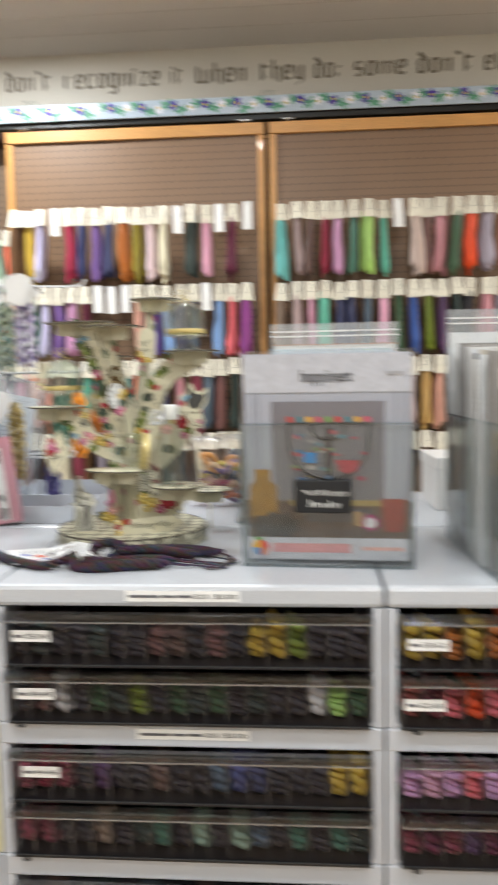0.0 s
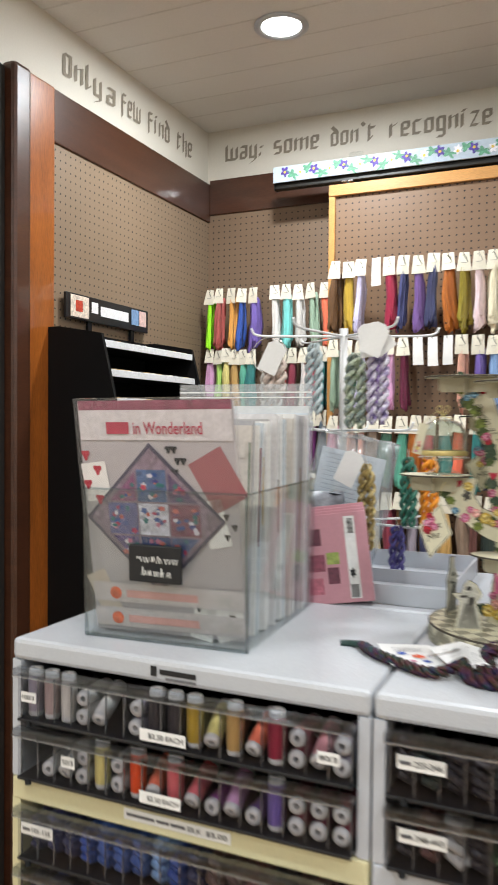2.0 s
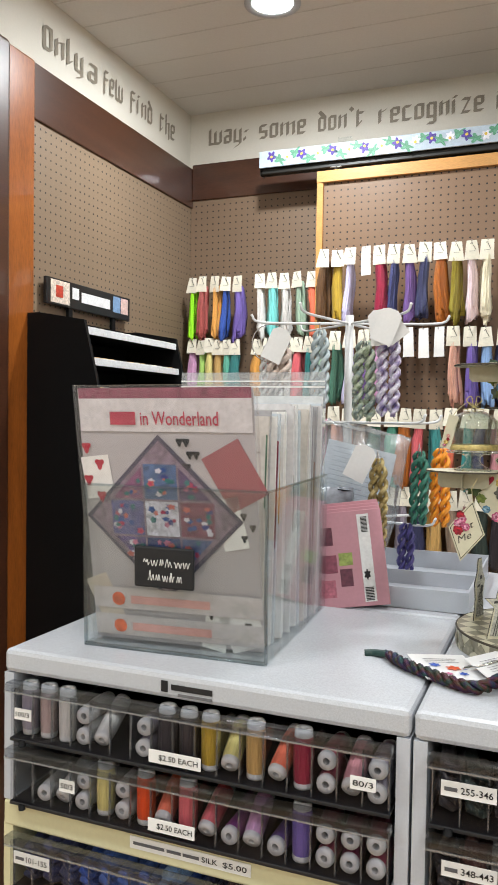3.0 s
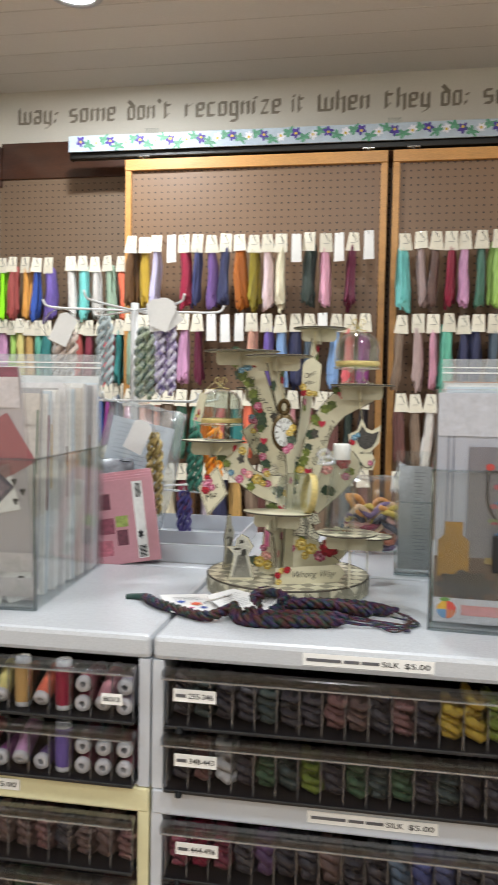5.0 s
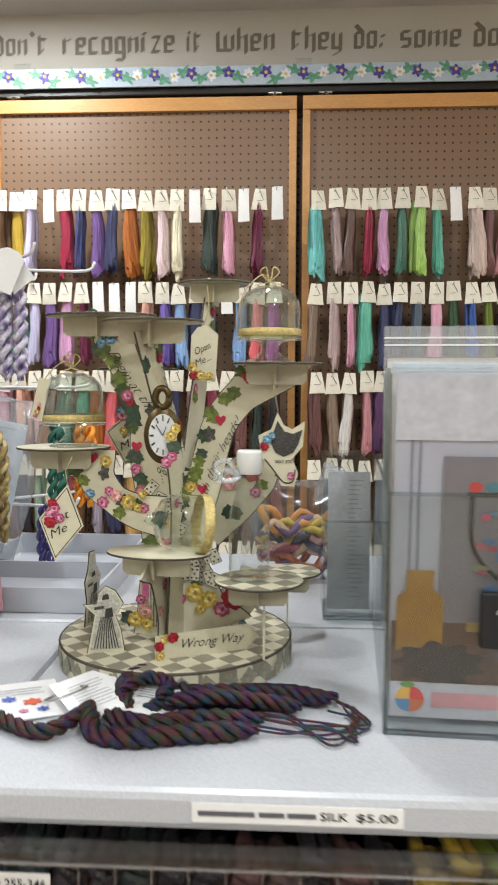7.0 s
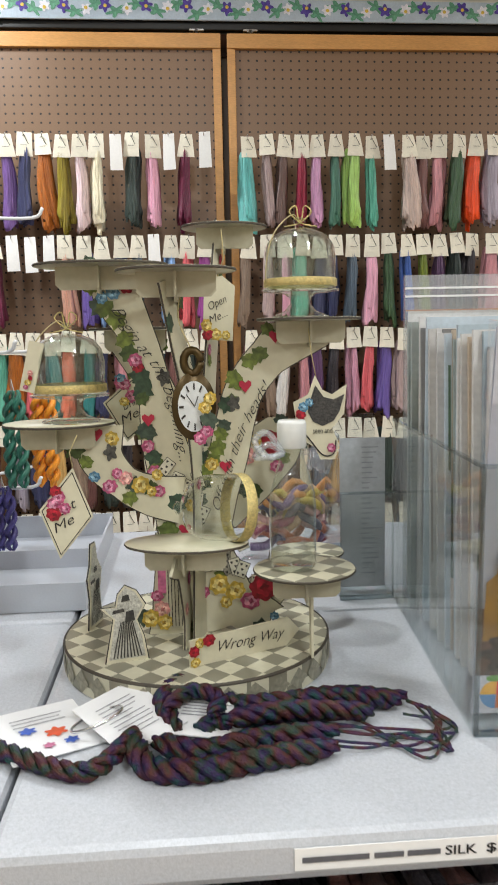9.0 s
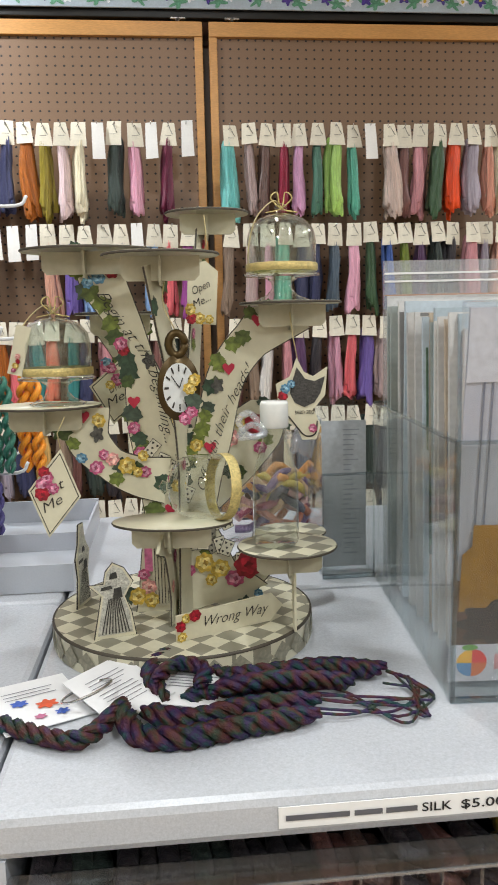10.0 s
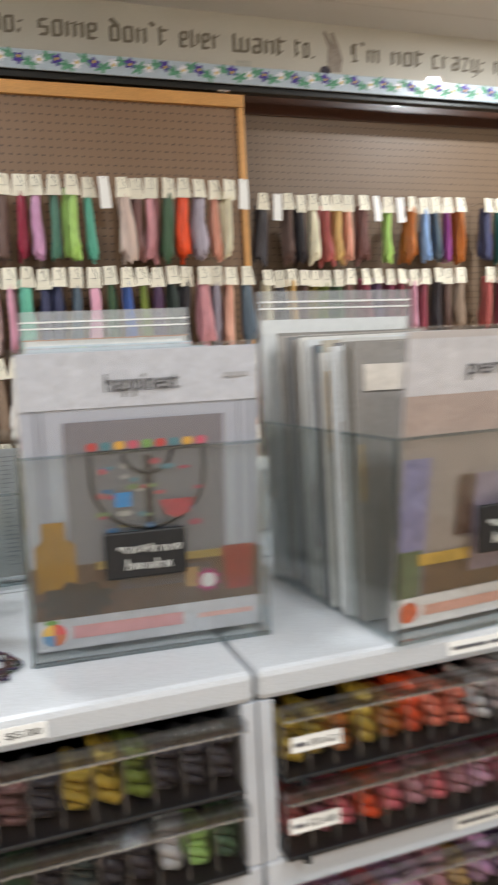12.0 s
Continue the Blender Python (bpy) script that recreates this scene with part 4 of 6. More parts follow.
for k, tone in enumerate(("d8433a", "e0a83a", "5a86b0", "c86a3a")):
    a = k * math.pi / 2
    part("fruit_mark", bm_poly([(-0.092, 0.018)] + [(-0.092 + 0.0115 * math.cos(a + q * math.pi / 12), 0.018 + 0.0115 * math.sin(a + q * math.pi / 12)) for q in range(7)], L4 - 0.0006, L4 - 0.0006), hue(tone), front)
part("fruit_leaf", bm_blot(-0.094, 0.031, 0.006, 0.0025, L4 - 0.0008), hue("6a9a4a"), front)
part("name_bar", quad(-0.075, 0.03, 0.012, 0.025, L4 - 0.0006), hue("cd8f90"), front)
part("name_bar", quad(0.045, 0.1, 0.016, 0.021, L4 - 0.0006), hue("d8a8a0"), front)
SLEEVED_TONES = ["c8c6c2", "a4a3a1", "b8b8ba", "8a8886", "d0cfcc", "a4b2ba", "c2c0bc", "7a7876", "b8a894", "a0a8a4", "b4c0c8", "c8c6c2"]
pack_row(0.019, 1.082, 1.29, 30, -4.0, 0.192, 0.268, 0.285, 8, SLEEVED_TONES)
pk = pack((0.026, 1.304, CT + 0.004), 0.2, 0.3, -1, -4.0, hue("e9e7e4"), over=0.03)
part("title", bm_words("peace", -0.03, 0.03, 0.284, 0.014, L3, 0.012), M["ink"], pk)
part("edge_line", quad(-0.103, 0.103, 0.2985, 0.3, L3), hue("b0703a"), pk)
chalk_sign(-0.036, 1.0225, 1.141, -4.0, 0.075, 0.044)

# third bin, at the end of the row
acrylic_bin(0.212, 0.932, 4.0, 0.228, 0.28, 0.19, "clear acrylic bin of patterns at the end of the row")
front = pack((0.324, 0.968, CT + 0.0045), 0.21, 0.285, 9.0, 4.0, hue("bdb6b3", rough=0.35, var=0.05, coat=0.3))
Wd = 0.21
part("header_band", quad(-Wd / 2, Wd / 2, 0.228, 0.279, L1), hue("c8c7ca"), front)
part("title", bm_words("perri", -0.04, 0.012, 0.245, 0.015, L3, 0.012), hue("45454a"), front)
part("photo_print", quad(-Wd / 2, Wd / 2, 0.04, 0.228, L1), hue("a89890", var=0.2, scale=20), front)
part("desk_print", quad(-Wd / 2, Wd / 2, 0.033, 0.075, L2), hue("6a4e34", var=0.45, scale=40), front)
for k, (x, z, w, h, tone) in enumerate(((-0.088, 0.1, 0.03, 0.14, "8d88b0"), (-0.09, 0.05, 0.03, 0.06, "5a6a4a"), (-0.03, 0.12, 0.02, 0.06, "6a4a3a"), (0.0, 0.1, 0.04, 0.1, "9a8a9a"), (-0.05, 0.07, 0.06, 0.012, "c8a04a"))):
    part("still_life_print", quad(x - w / 2, x + w / 2, z - h / 2, z + h / 2, L3 - 0.0003 * k), hue(tone, var=0.4, scale=60), front)
part("brand_band", quad(-Wd / 2, Wd / 2, 0.002, 0.033, L4 - 0.001), hue("e3dcdb"), front)
part("fruit_mark", bm_blot(-0.088, 0.018, 0.011, 0.011, L4 - 0.0016), hue("d0603c", var=0.5, scale=160), front)
part("name_bar", quad(-0.07, 0.06, 0.012, 0.023, L4 - 0.0016), hue("d8a090"), front)
PRINTED_TONES = ["bab8b4", "7a7a7c", "c8c6c2", "8c8a84", "8ca0a8", "6a6a70", "aea698", "c4c6c8", "5c7a84", "a09a94", "d0ceca", "86827e"]
pack_row(0.313, 1.0, 1.19, 26, 4.0, 0.21, 0.268, 0.285, 21, PRINTED_TONES)
pack((0.3, 1.208, CT + 0.004), 0.208, 0.31, -1, 4.0, hue("e9e7e4"), over=0.03)
chalk_sign(0.298, 0.9315, 1.143, 4.0)

# ---- small holder with a print-covered slip ----
hold = thing("leaflet_holder", "small clear acrylic holder with a grey printed slip", "leaflet holder", (-0.142, 1.325, CT + 0.0005), 0)
for nm, b in (("floor_plate", (0, 0.058, 0, 0.09, 0, 0.003)), ("front_wall", (0, 0.058, 0, 0.002, 0.003, 0.114)), ("back_wall", (0, 0.058, 0.088, 0.09, 0.003, 0.19)), ("side_wall", (0, 0.002, 0.002, 0.088, 0.003, 0.114)), ("side_wall", (0.056, 0.058, 0.002, 0.088, 0.003, 0.114))):
    part(nm, bm_box(*b), M["clear"], hold)
part("rim", bm_box(0, 0.058, -0.0005, 0.0025, 0.114, 0.1165), M["edge"], hold)
part("foot_edge", bm_box(0, 0.058, -0.0005, 0.003, -0.0003, 0.004), M["edge"], hold)
slip = thing("printed_slip", "grey slip with rows of small print in a holder", "slip", (-0.142, 1.357, CT + 0.004), 0)
part("sheet", bm_box(0.006, 0.056, 0, 0.001, 0, 0.166), hue("b4b8bc", rough=0.4), slip)
for k in range(26):
    part("print", quad(0.03, 0.036 + 0.014 * random.random(), 0.155 - 0.0056 * k, 0.1565 - 0.0056 * k, -0.001), hue("9a9ea3"), slip)

# ---- the paper tree stand ----
CARD = mat("tree_card", "cdc7ac", 0.45, var=0.06, scale=30, coat=0.15)
CARD_EDGE = mat("card_edge", "463f34", 0.6, var=0.1)
GREYPRINT = mat("engraved_print", "b4b2a6", 0.5, var=0.6, scale=300, bscale=700)


def checker(name, a, b, size, turn=0.785):
    m = mat(name, a, 0.45, var=0.06, scale=30, coat=0.15)
    n, l = m.node_tree.nodes, m.node_tree.links
    bs = n["Principled BSDF"]
    tone = bs.inputs["Base Color"].links[0].from_socket
    mp, ck, mx = n.new("ShaderNodeMapping"), n.new("ShaderNodeTexChecker"), n.new("ShaderNodeMixRGB")
    mp.inputs["Rotation"].default_value = (0, 0, turn)
    mp.inputs["Location"].default_value = (0.0003, 0.0004, 0.5)
    ck.inputs["Scale"].default_value = 1 / size
    ck.inputs[1].default_value, ck.inputs[2].default_value = (1, 1, 1, 1), (0, 0, 0, 1)
    l.new(n["Texture Coordinate"].outputs["Object"], mp.inputs[0])
    l.new(mp.outputs[0], ck.inputs[0])
    l.new(ck.outputs["Fac"], mx.inputs[0])
    mx.inputs[2].default_value = lin(b)
    l.new(tone, mx.inputs[1])
    l.new(mx.outputs[0], bs.inputs["Base Color"])
    return m


HARLEQUIN = checker("harlequin_print", "cbc6ad", "85816f", 0.0175)
BX, BY = -0.295, 1.203
stand = thing("paper_tree_stand", "cream cardboard tree stand printed with ivy and roses", "cake stand", (BX, BY, CT + 0.0005))
base = part("base", bm_lathe([(0, 0), (0.116, 0), (0.116, 0.021), (0.1145, 0.0225), (0, 0.0225)], 64), HARLEQUIN, stand, "round base with grey and cream diamonds")
for f in base.data.polygons:
    f.use_smooth = False
part("rim_line", bm_lathe([(0.1162, 0.0205), (0.1166, 0.022), (0.1148, 0.0229)], 64), CARD_EDGE, base)
dia = mesh_of("side_diamond", bm_poly([(-0.0105, 0), (0, -0.0095), (0.0105, 0), (0, 0.0095)], 0, 0), hue("8d8977", var=0.35, scale=300))
for k in range(34):
    a = 2 * math.pi * k / 34
    o = part("side_diamond", dia, None, base)
    o.matrix_basis = Matrix.Rotation(a, 4, "Z") @ pose(0, -0.1167, 0.0105)


def bm_bough(pts, widths, thick=0.0025, n=7, top=9.0):
    """A flat bough: a ribbon of changing width along a line of (x, z)."""
    line = smooth_line([(x, 0, z) for x, z in pts], n)
    m = len(line) - 1
    left, right = [], []
    for i, q in enumerate(line):
        d = (line[min(i + 1, m)] - line[max(i - 1, 0)]).normalized()
        f = i / m * (len(widths) - 1)
        k = min(int(f), len(widths) - 2)
        w = widths[k] + (widths[k + 1] - widths[k]) * (f - k)
        s = Vector((d.z, 0, -d.x)) * w / 2
        left.append((q.x + s.x, min(top, q.z + s.z)))
        right.append((q.x - s.x, min(top, q.z - s.z)))
    bm = bmesh.new()
    fr, bk = [[[bm.verts.new((p[0], y, p[1])) for p in side] for side in (left, right)] for y in (-thick / 2, thick / 2)]
    for i in range(m):
        bm.faces.new((fr[0][i], fr[0][i + 1], fr[1][i + 1], fr[1][i]))
        bm.faces.new((bk[0][i], bk[1][i], bk[1][i + 1], bk[0][i + 1]))
        bm.faces.new((fr[0][i], bk[0][i], bk[0][i + 1], fr[0][i + 1]))
        bm.faces.new((fr[1][i], fr[1][i + 1], bk[1][i + 1], bk[1][i]))
    for i in (0, m):
        bm.faces.new((fr[0][i], fr[1][i], bk[1][i], bk[0][i]))
    bmesh.ops.recalc_face_normals(bm, faces=bm.faces)
    return bm


def bm_ivy():
    """A five-pointed ivy leaf, point down, facing -y."""
    tips = [(0, -1.05), (0.3, -0.6), (0.55, -0.62), (0.95, -0.3), (0.72, 0.02), (0.82, 0.5), (0.4, 0.5), (0.12, 0.68), (0, 0.6), (-0.12, 0.68), (-0.4, 0.5), (-0.82, 0.5), (-0.72, 0.02), (-0.95, -0.3), (-0.55, -0.62), (-0.3, -0.6)]
    return bm_poly([(0.0098 * x, 0.0104 * z) for x, z in tips], 0, 0)


LEAVES = ["3f4f22", "55622a", "2f4430", "66722e", "3c4a3c"]
POSIES = {"rose": ("8a0f20", "a8182c", "7a0a18"), "pink": ("a84a6c", "c88aa0", "8e3a58"), "yellow": ("b89a3c", "d2bf78", "9a7a2c"), "blue": ("54809a", "86aabb", "3f6a86"), "blush": ("c98a84", "dcb0a4", "b06a68")}
LEAF = mesh_of("ivy_leaf", bm_ivy(), hue("55602a"))
BLOOM = mesh_of("blossom", bm_blot(0, 0, 0.0068, 0.0062, 0, 7, 0.16), hue("c8406a"))
MIDDLE = mesh_of("petals", bm_blot(0, 0, 0.0044, 0.004, 0, 5, 0.25, 0.7), hue("c8406a"))
INNER = mesh_of("blossom_heart", bm_blot(0, 0, 0.0021, 0.0018, 0, 4, 0.35, 0.5), hue("a01c28"))
rt = random.Random(17)


def sprig(parent, x, z, kind, size=1.0, y=-0.0017):
    """A printed ivy leaf, or a blossom of three rings of petals."""
    if kind == "leaf":
        o = dyed("ivy_leaf", LEAF, hue(rt.choice(LEAVES), var=0.6, scale=160), parent)
        o.matrix_basis = pose(x, y - rt.uniform(0, 0.0005), z, 0, rt.uniform(-70, 70)) @ Matrix.Scale(size * rt.uniform(0.75, 1.15), 4)
        return
    tones = POSIES[kind if kind in POSIES else rt.choice(("pink", "pink", "yellow", "yellow", "rose", "blue", "blush"))]
    size *= rt.uniform(0.8, 1.15)
    for k, (nm, me) in enumerate((("blossom", BLOOM), ("petals", MIDDLE), ("blossom_heart", INNER))):
        o = dyed(nm, me, hue(tones[k], var=0.7, scale=330), parent)
        o.matrix_basis = pose(x + k * rt.uniform(-0.0008, 0.0008), y - 0.0006 - 0.0004 * k - rt.uniform(0, 0.0002), z, 0, rt.uniform(0, 360)) @ Matrix.Scale(size, 4)


def script_along(parent, txt, pts, height, y=-0.0034):
    """Slanted thin lettering that follows a line of (x, z)."""
    line = smooth_line([(a, 0, b) for a, b in pts], 10)
    ds = [0.0]
    for a, b in zip(line, line[1:]):
        ds.append(ds[-1] + (b - a).length)
    bm = bm_words(txt, 0, ds[-1], 0, height, 0, -0.012, 0.55)
    for v in bm.verts:
        d, i = min(max(v.co.x, 0), ds[-1] - 1e-6), 0
        while ds[i + 1] < d:
            i += 1
        t = (line[i + 1] - line[i]).normalized()
        q = line[i] + t * (v.co.x - ds[i]) + Vector((-t.z, 0, t.x)) * v.co.z
        v.co = Vector((q.x, y, q.z))
    bm.normal_update()
    for f in bm.faces:
        if f.normal.y > 0:
            f.normal_flip()
    return part("script", bm, INKT, parent)


INKT = hue("2b2722")


def playing_card(parent, x, z, turn, size=1.0, y=-0.0024, dark=False):
    """A small printed playing card: white field, black edge and pips."""
    c = part("playing_card_print", quad(-0.0052 * size, 0.0052 * size, -0.0074 * size, 0.0074 * size, 0), INKT, parent)
    c.matrix_basis = pose(x, y, z, 0, turn)
    bm = quad(-0.0047 * size, 0.0047 * size, -0.0069 * size, 0.0069 * size, -0.0003)
    part("card_field", bm, hue("8f8b7c" if dark else "d2cdb8", var=0.4 if dark else 0.06, scale=300), c)
    pips = bmesh.new()
    for i in range(5):
        bm_blot((-0.0024, 0.0024, 0, -0.0024, 0.0024)[i] * size, (0.0042, 0.0042, 0, -0.0042, -0.0042)[i] * size, 0.0013 * size, 0.0014 * size, -0.0006, 3, 0.4, 1.57, bm=pips)
    part("pip_print", pips, INKT, c)


def bough(pts, widths, y, turn=0.0, leaves=10, blooms=4, side=0, x=0.0):
    top = max(pts[0][1], pts[-1][1]) - 0.0008
    b = part("bough", bm_bough(pts, widths, top=top), CARD, stand)
    b.matrix_basis = pose(x, y, 0, 0, 0, turn)
    part("outline", bm_bough(pts, [w + 0.0018 for w in widths], 0.0014, top=top), CARD_EDGE, b)
    line = smooth_line([(x, 0, z) for x, z in pts], 8)
    for kind, cnt in (("leaf", leaves), ("bloom", blooms)):
        for i in range(cnt):
            f = (i + rt.random()) / cnt
            q = line[min(int(f * len(line)), len(line) - 1)]
            w = widths[min(int(f * len(widths)), len(widths) - 1)]
            sd = side or rt.choice((-1, 1))
            sprig(b, q.x + sd * rt.uniform(0.26, 0.46) * w, q.z + rt.uniform(-0.006, 0.006), kind, 0.9)
    return b


YS = -0.013
ul = bough([(-0.059, 0.3375), (-0.057, 0.3135), (-0.046, 0.2895), (-0.037, 0.2665), (-0.03, 0.2425), (-0.027, 0.2185), (-0.024, 0.1945), (-0.018, 0.1695), (-0.014, 0.1445), (-0.012, 0.112)], [0.046, 0.038, 0.03, 0.027, 0.025, 0.031, 0.036, 0.04, 0.042, 0.036], YS, 0, 20, 2, -1)
lb = bough([(-0.078, 0.209), (-0.076, 0.1815), (-0.058, 0.16), (-0.035, 0.148), (-0.01, 0.143)], [0.042, 0.036, 0.028, 0.034, 0.04], YS - 0.0031, 0, 6, 5)
ur = bough([(0.102, 0.2915), (0.066, 0.262), (0.046, 0.236), (0.037, 0.2075), (0.03, 0.1775), (0.02, 0.1485), (0.01, 0.112)], [0.05, 0.033, 0.032, 0.032, 0.033, 0.036, 0.04], YS + 0.0031, 0, 17, 1, -1)
fork = bough([(0.004, 0.188), (0.003, 0.15), (0.0, 0.112)], [0.026, 0.055, 0.066], YS + 0.006, 0, 5, 1)
tr = bough([(0.0, 0.114), (0.0, 0.092), (0.006, 0.05), (0.014, 0.0225)], [0.066, 0.066, 0.09, 0.13], YS + 0.006, 0, 7, 0)
rose = bough([(0.094, 0.206), (0.076, 0.18), (0.05, 0.152), (0.02, 0.12)], [0.03, 0.052, 0.056, 0.05], 0.045, 0, 5, 2)
fb = bough([(-0.082, 0.326), (-0.068, 0.29), (-0.03, 0.22), (-0.012, 0.15), (-0.012, 0.0225)], [0.04, 0.03, 0.034, 0.04, 0.06], 0.0, 72, 6, 4, 0, 0.01)
rb = bough([(0.062, 0.385), (0.05, 0.33), (0.022, 0.24), (0.0, 0.15)], [0.018, 0.028, 0.034, 0.04], 0.003, 72, 6, 3, 0, 0.01)
fl = bough([(-0.078, 0.117), (-0.055, 0.095), (-0.038, 0.05), (-0.038, 0.0225)], [0.05, 0.03, 0.026, 0.03], 0.004, 78, 1, 2, 0, 0.0)
bl = bough([(-0.055, 0.2875), (-0.035, 0.24), (0.0, 0.16)], [0.05, 0.032, 0.04], 0.05, -12, 4, 1)
rl = bough([(0.09, 0.0935), (0.075, 0.07), (0.05, 0.045), (0.035, 0.0225)], [0.05, 0.03, 0.04, 0.06], YS + 0.0095, 0, 0, 0)
part("post", bm_box(0.0905, 0.0925, -0.076, -0.066, 0.0225, 0.094), CARD, stand)
# painted trim: door, ferns of colour at the foot, cards and writing
for x, z, kind, k in ((-0.07, 0.313, "blue", 1.0), (-0.061, 0.317, "blue", 0.85), (-0.05, 0.322, "rose", 1.05), (-0.045, 0.262, "pink", 0.9), (-0.037, 0.19, "pink", 0.9)):
    sprig(ul, x, z, kind, k, -0.0026)
for x, z, kind, k in ((-0.056, 0.164, "blush", 0.9), (-0.044, 0.158, "yellow", 1.1), (-0.035, 0.152, "yellow", 0.8), (-0.03, 0.166, "yellow", 0.7), (-0.063, 0.168, "pink", 0.7)):
    sprig(lb, x, z, kind, k, -0.0026)
for x, z, kind, k in ((0.06, 0.062, "rose", 1.9), (0.034, 0.06, "yellow", 1.6), (0.02, 0.066, "yellow", 1.3), (0.047, 0.05, "pink", 1.3), (0.006, 0.06, "pink", 1.0), (0.026, 0.05, "yellow", 1.1), (0.068, 0.035, "blue", 0.7), (-0.03, 0.046, "blush", 1.2), (-0.04, 0.038, "yellow", 1.2), (-0.028, 0.034, "yellow", 1.0), (-0.034, 0.058, "pink", 0.9)):
    sprig(tr, x, z, kind, k, -0.0034)
for x, z, kind, k in ((0.074, 0.182, "rose", 1.6), (0.05, 0.17, "blush", 1.2), (0.078, 0.16, "pink", 0.9)):
    sprig(rose, x, z, kind, k, -0.0026)
for k in range(12):
    playing_card(tr, 0.004 + 0.0075 * (k % 6) + rt.uniform(-0.002, 0.002), 0.082 + 0.018 * (k // 6) + rt.uniform(-0.004, 0.004), rt.uniform(-35, 35), 1.0, -0.0024 - 0.0006 * (k % 3), k % 3 == 0)
for x, z, turn in ((0.052, 0.066, 8), (0.064, 0.072, -10)):
    playing_card(rl, x, z, turn, 0.8)
for x, z, turn in ((-0.022, 0.172, 40), (-0.014, 0.16, 25), (-0.005, 0.153, 30), (0.004, 0.16, -15), (0.003, 0.142, 10), (0.007, 0.13, 25)):
    playing_card(ul, x, z, turn, 0.95)
part("door_print", quad(-0.026, -0.008, 0.028, 0.098, -0.0032), hue("c6c0a8"), tr)
for k in range(6):
    part("door_stripe", quad(-0.0245 + 0.0028 * k, -0.0238 + 0.0028 * k, 0.03, 0.092 + 0.002 * math.sin(k), -0.0038), INKT, tr)
part("pink_edge_print", quad(-0.033, -0.026, 0.06, 0.104, -0.0032), hue("c86a90", var=0.5, scale=200), tr)
script_along(ul, "Begin at the beginning...", [(-0.063, 0.303), (-0.046, 0.276), (-0.028, 0.25), (-0.018, 0.22), (-0.011, 0.176)], 0.0095)
script_along(ur, "Off with their heads!", [(0.022, 0.132), (0.035, 0.17), (0.046, 0.2), (0.068, 0.24)], 0.0085)
script_along(fb, "curiouser", [(-0.058, 0.29), (-0.03, 0.235), (-0.016, 0.2)], 0.006)
for x, z, host in ((-0.079, 0.201, lb), (-0.008, 0.117, ul), (0.046, 0.238, ur), (0.072, 0.279, ur), (0.028, 0.17, ur), (-0.036, 0.212, ul)):
    part("heart", bm_poly([(x, z - 0.0055), (x + 0.005, z + 0.0005), (x + 0.0052, z + 0.0035), (x + 0.0028, z + 0.005), (x, z + 0.003), (x - 0.0028, z + 0.005), (x - 0.0052, z + 0.0035), (x - 0.005, z + 0.0005)], -0.003, -0.003), hue("b0203c"), host)
for x, z, host in ((-0.068, 0.186, lb), (0.036, 0.224, ur), (-0.022, 0.247, ul)):
    part("vignette", bm_blot(x, z, 0.0062, 0.008, -0.0026, 5, 0.4), hue("4c4a44", var=0.8, scale=420), host)
# watch hanging in the fork
BRONZE = hue("4a3a1c", rough=0.35, metal=0.6)
watch = part("watch", bm_lathe([(0, 0), (0.0125, 0), (0.0145, 0.0015), (0.0145, 0.003), (0, 0.003)], 28), BRONZE, stand, "bronze pocket watch print with a pale face")
watch.matrix_basis = pose(0.0015, -0.086, 0.2285, 90, 0, 12) @ Matrix.Diagonal((1.15, 1.75, 1, 1))
face = part("watch_face", bm_lathe([(0, 0), (0.0108, 0)], 28), hue("cfd2d0", var=0.1, scale=90), watch)
face.matrix_basis = pose(0, 0, 0.0036)
for k in range(12):
    a = math.pi * k / 6
    o = part("numeral", quad(-0.0005, 0.0005, -0.0015, 0.0015, 0), INKT, watch)
    o.matrix_basis = pose(0.0086 * math.sin(a), 0.0086 * math.cos(a), 0.0042, -90) @ pose(0, 0, 0, 0, math.degrees(a))
for a, ln in ((30, 0.005), (-45, 0.0075)):
    o = part("watch_hand", quad(-0.0003, 0.0003, 0, ln, 0), INKT, watch)
    o.matrix_basis = pose(0, 0, 0.0045, -90) @ pose(0, 0, 0, 0, a)
part("watch_ring", bm_tube([(0.0015 + 0.0062 * math.cos(k * math.pi / 8), -0.087, 0.2615 + 0.0085 * math.sin(k * math.pi / 8)) for k in range(17)], 0.0032, 8), BRONZE, stand)
part("watch_cord", bm_tube(smooth_line([(0.0015, -0.087, 0.27), (-0.008, -0.08, 0.295), (-0.002, -0.074, 0.326)], 5), 0.0005, 4), hue("b8a878"), stand)
for dx, dz, kind in ((0.011, 0.21, "pink"), (0.006, 0.205, "pink"), (0.014, 0.2345, "yellow"), (0.01, 0.228, "yellow"), (0.013, 0.219, "leaf")):
    sprig(stand, dx, dz, kind, 0.8, -0.093)


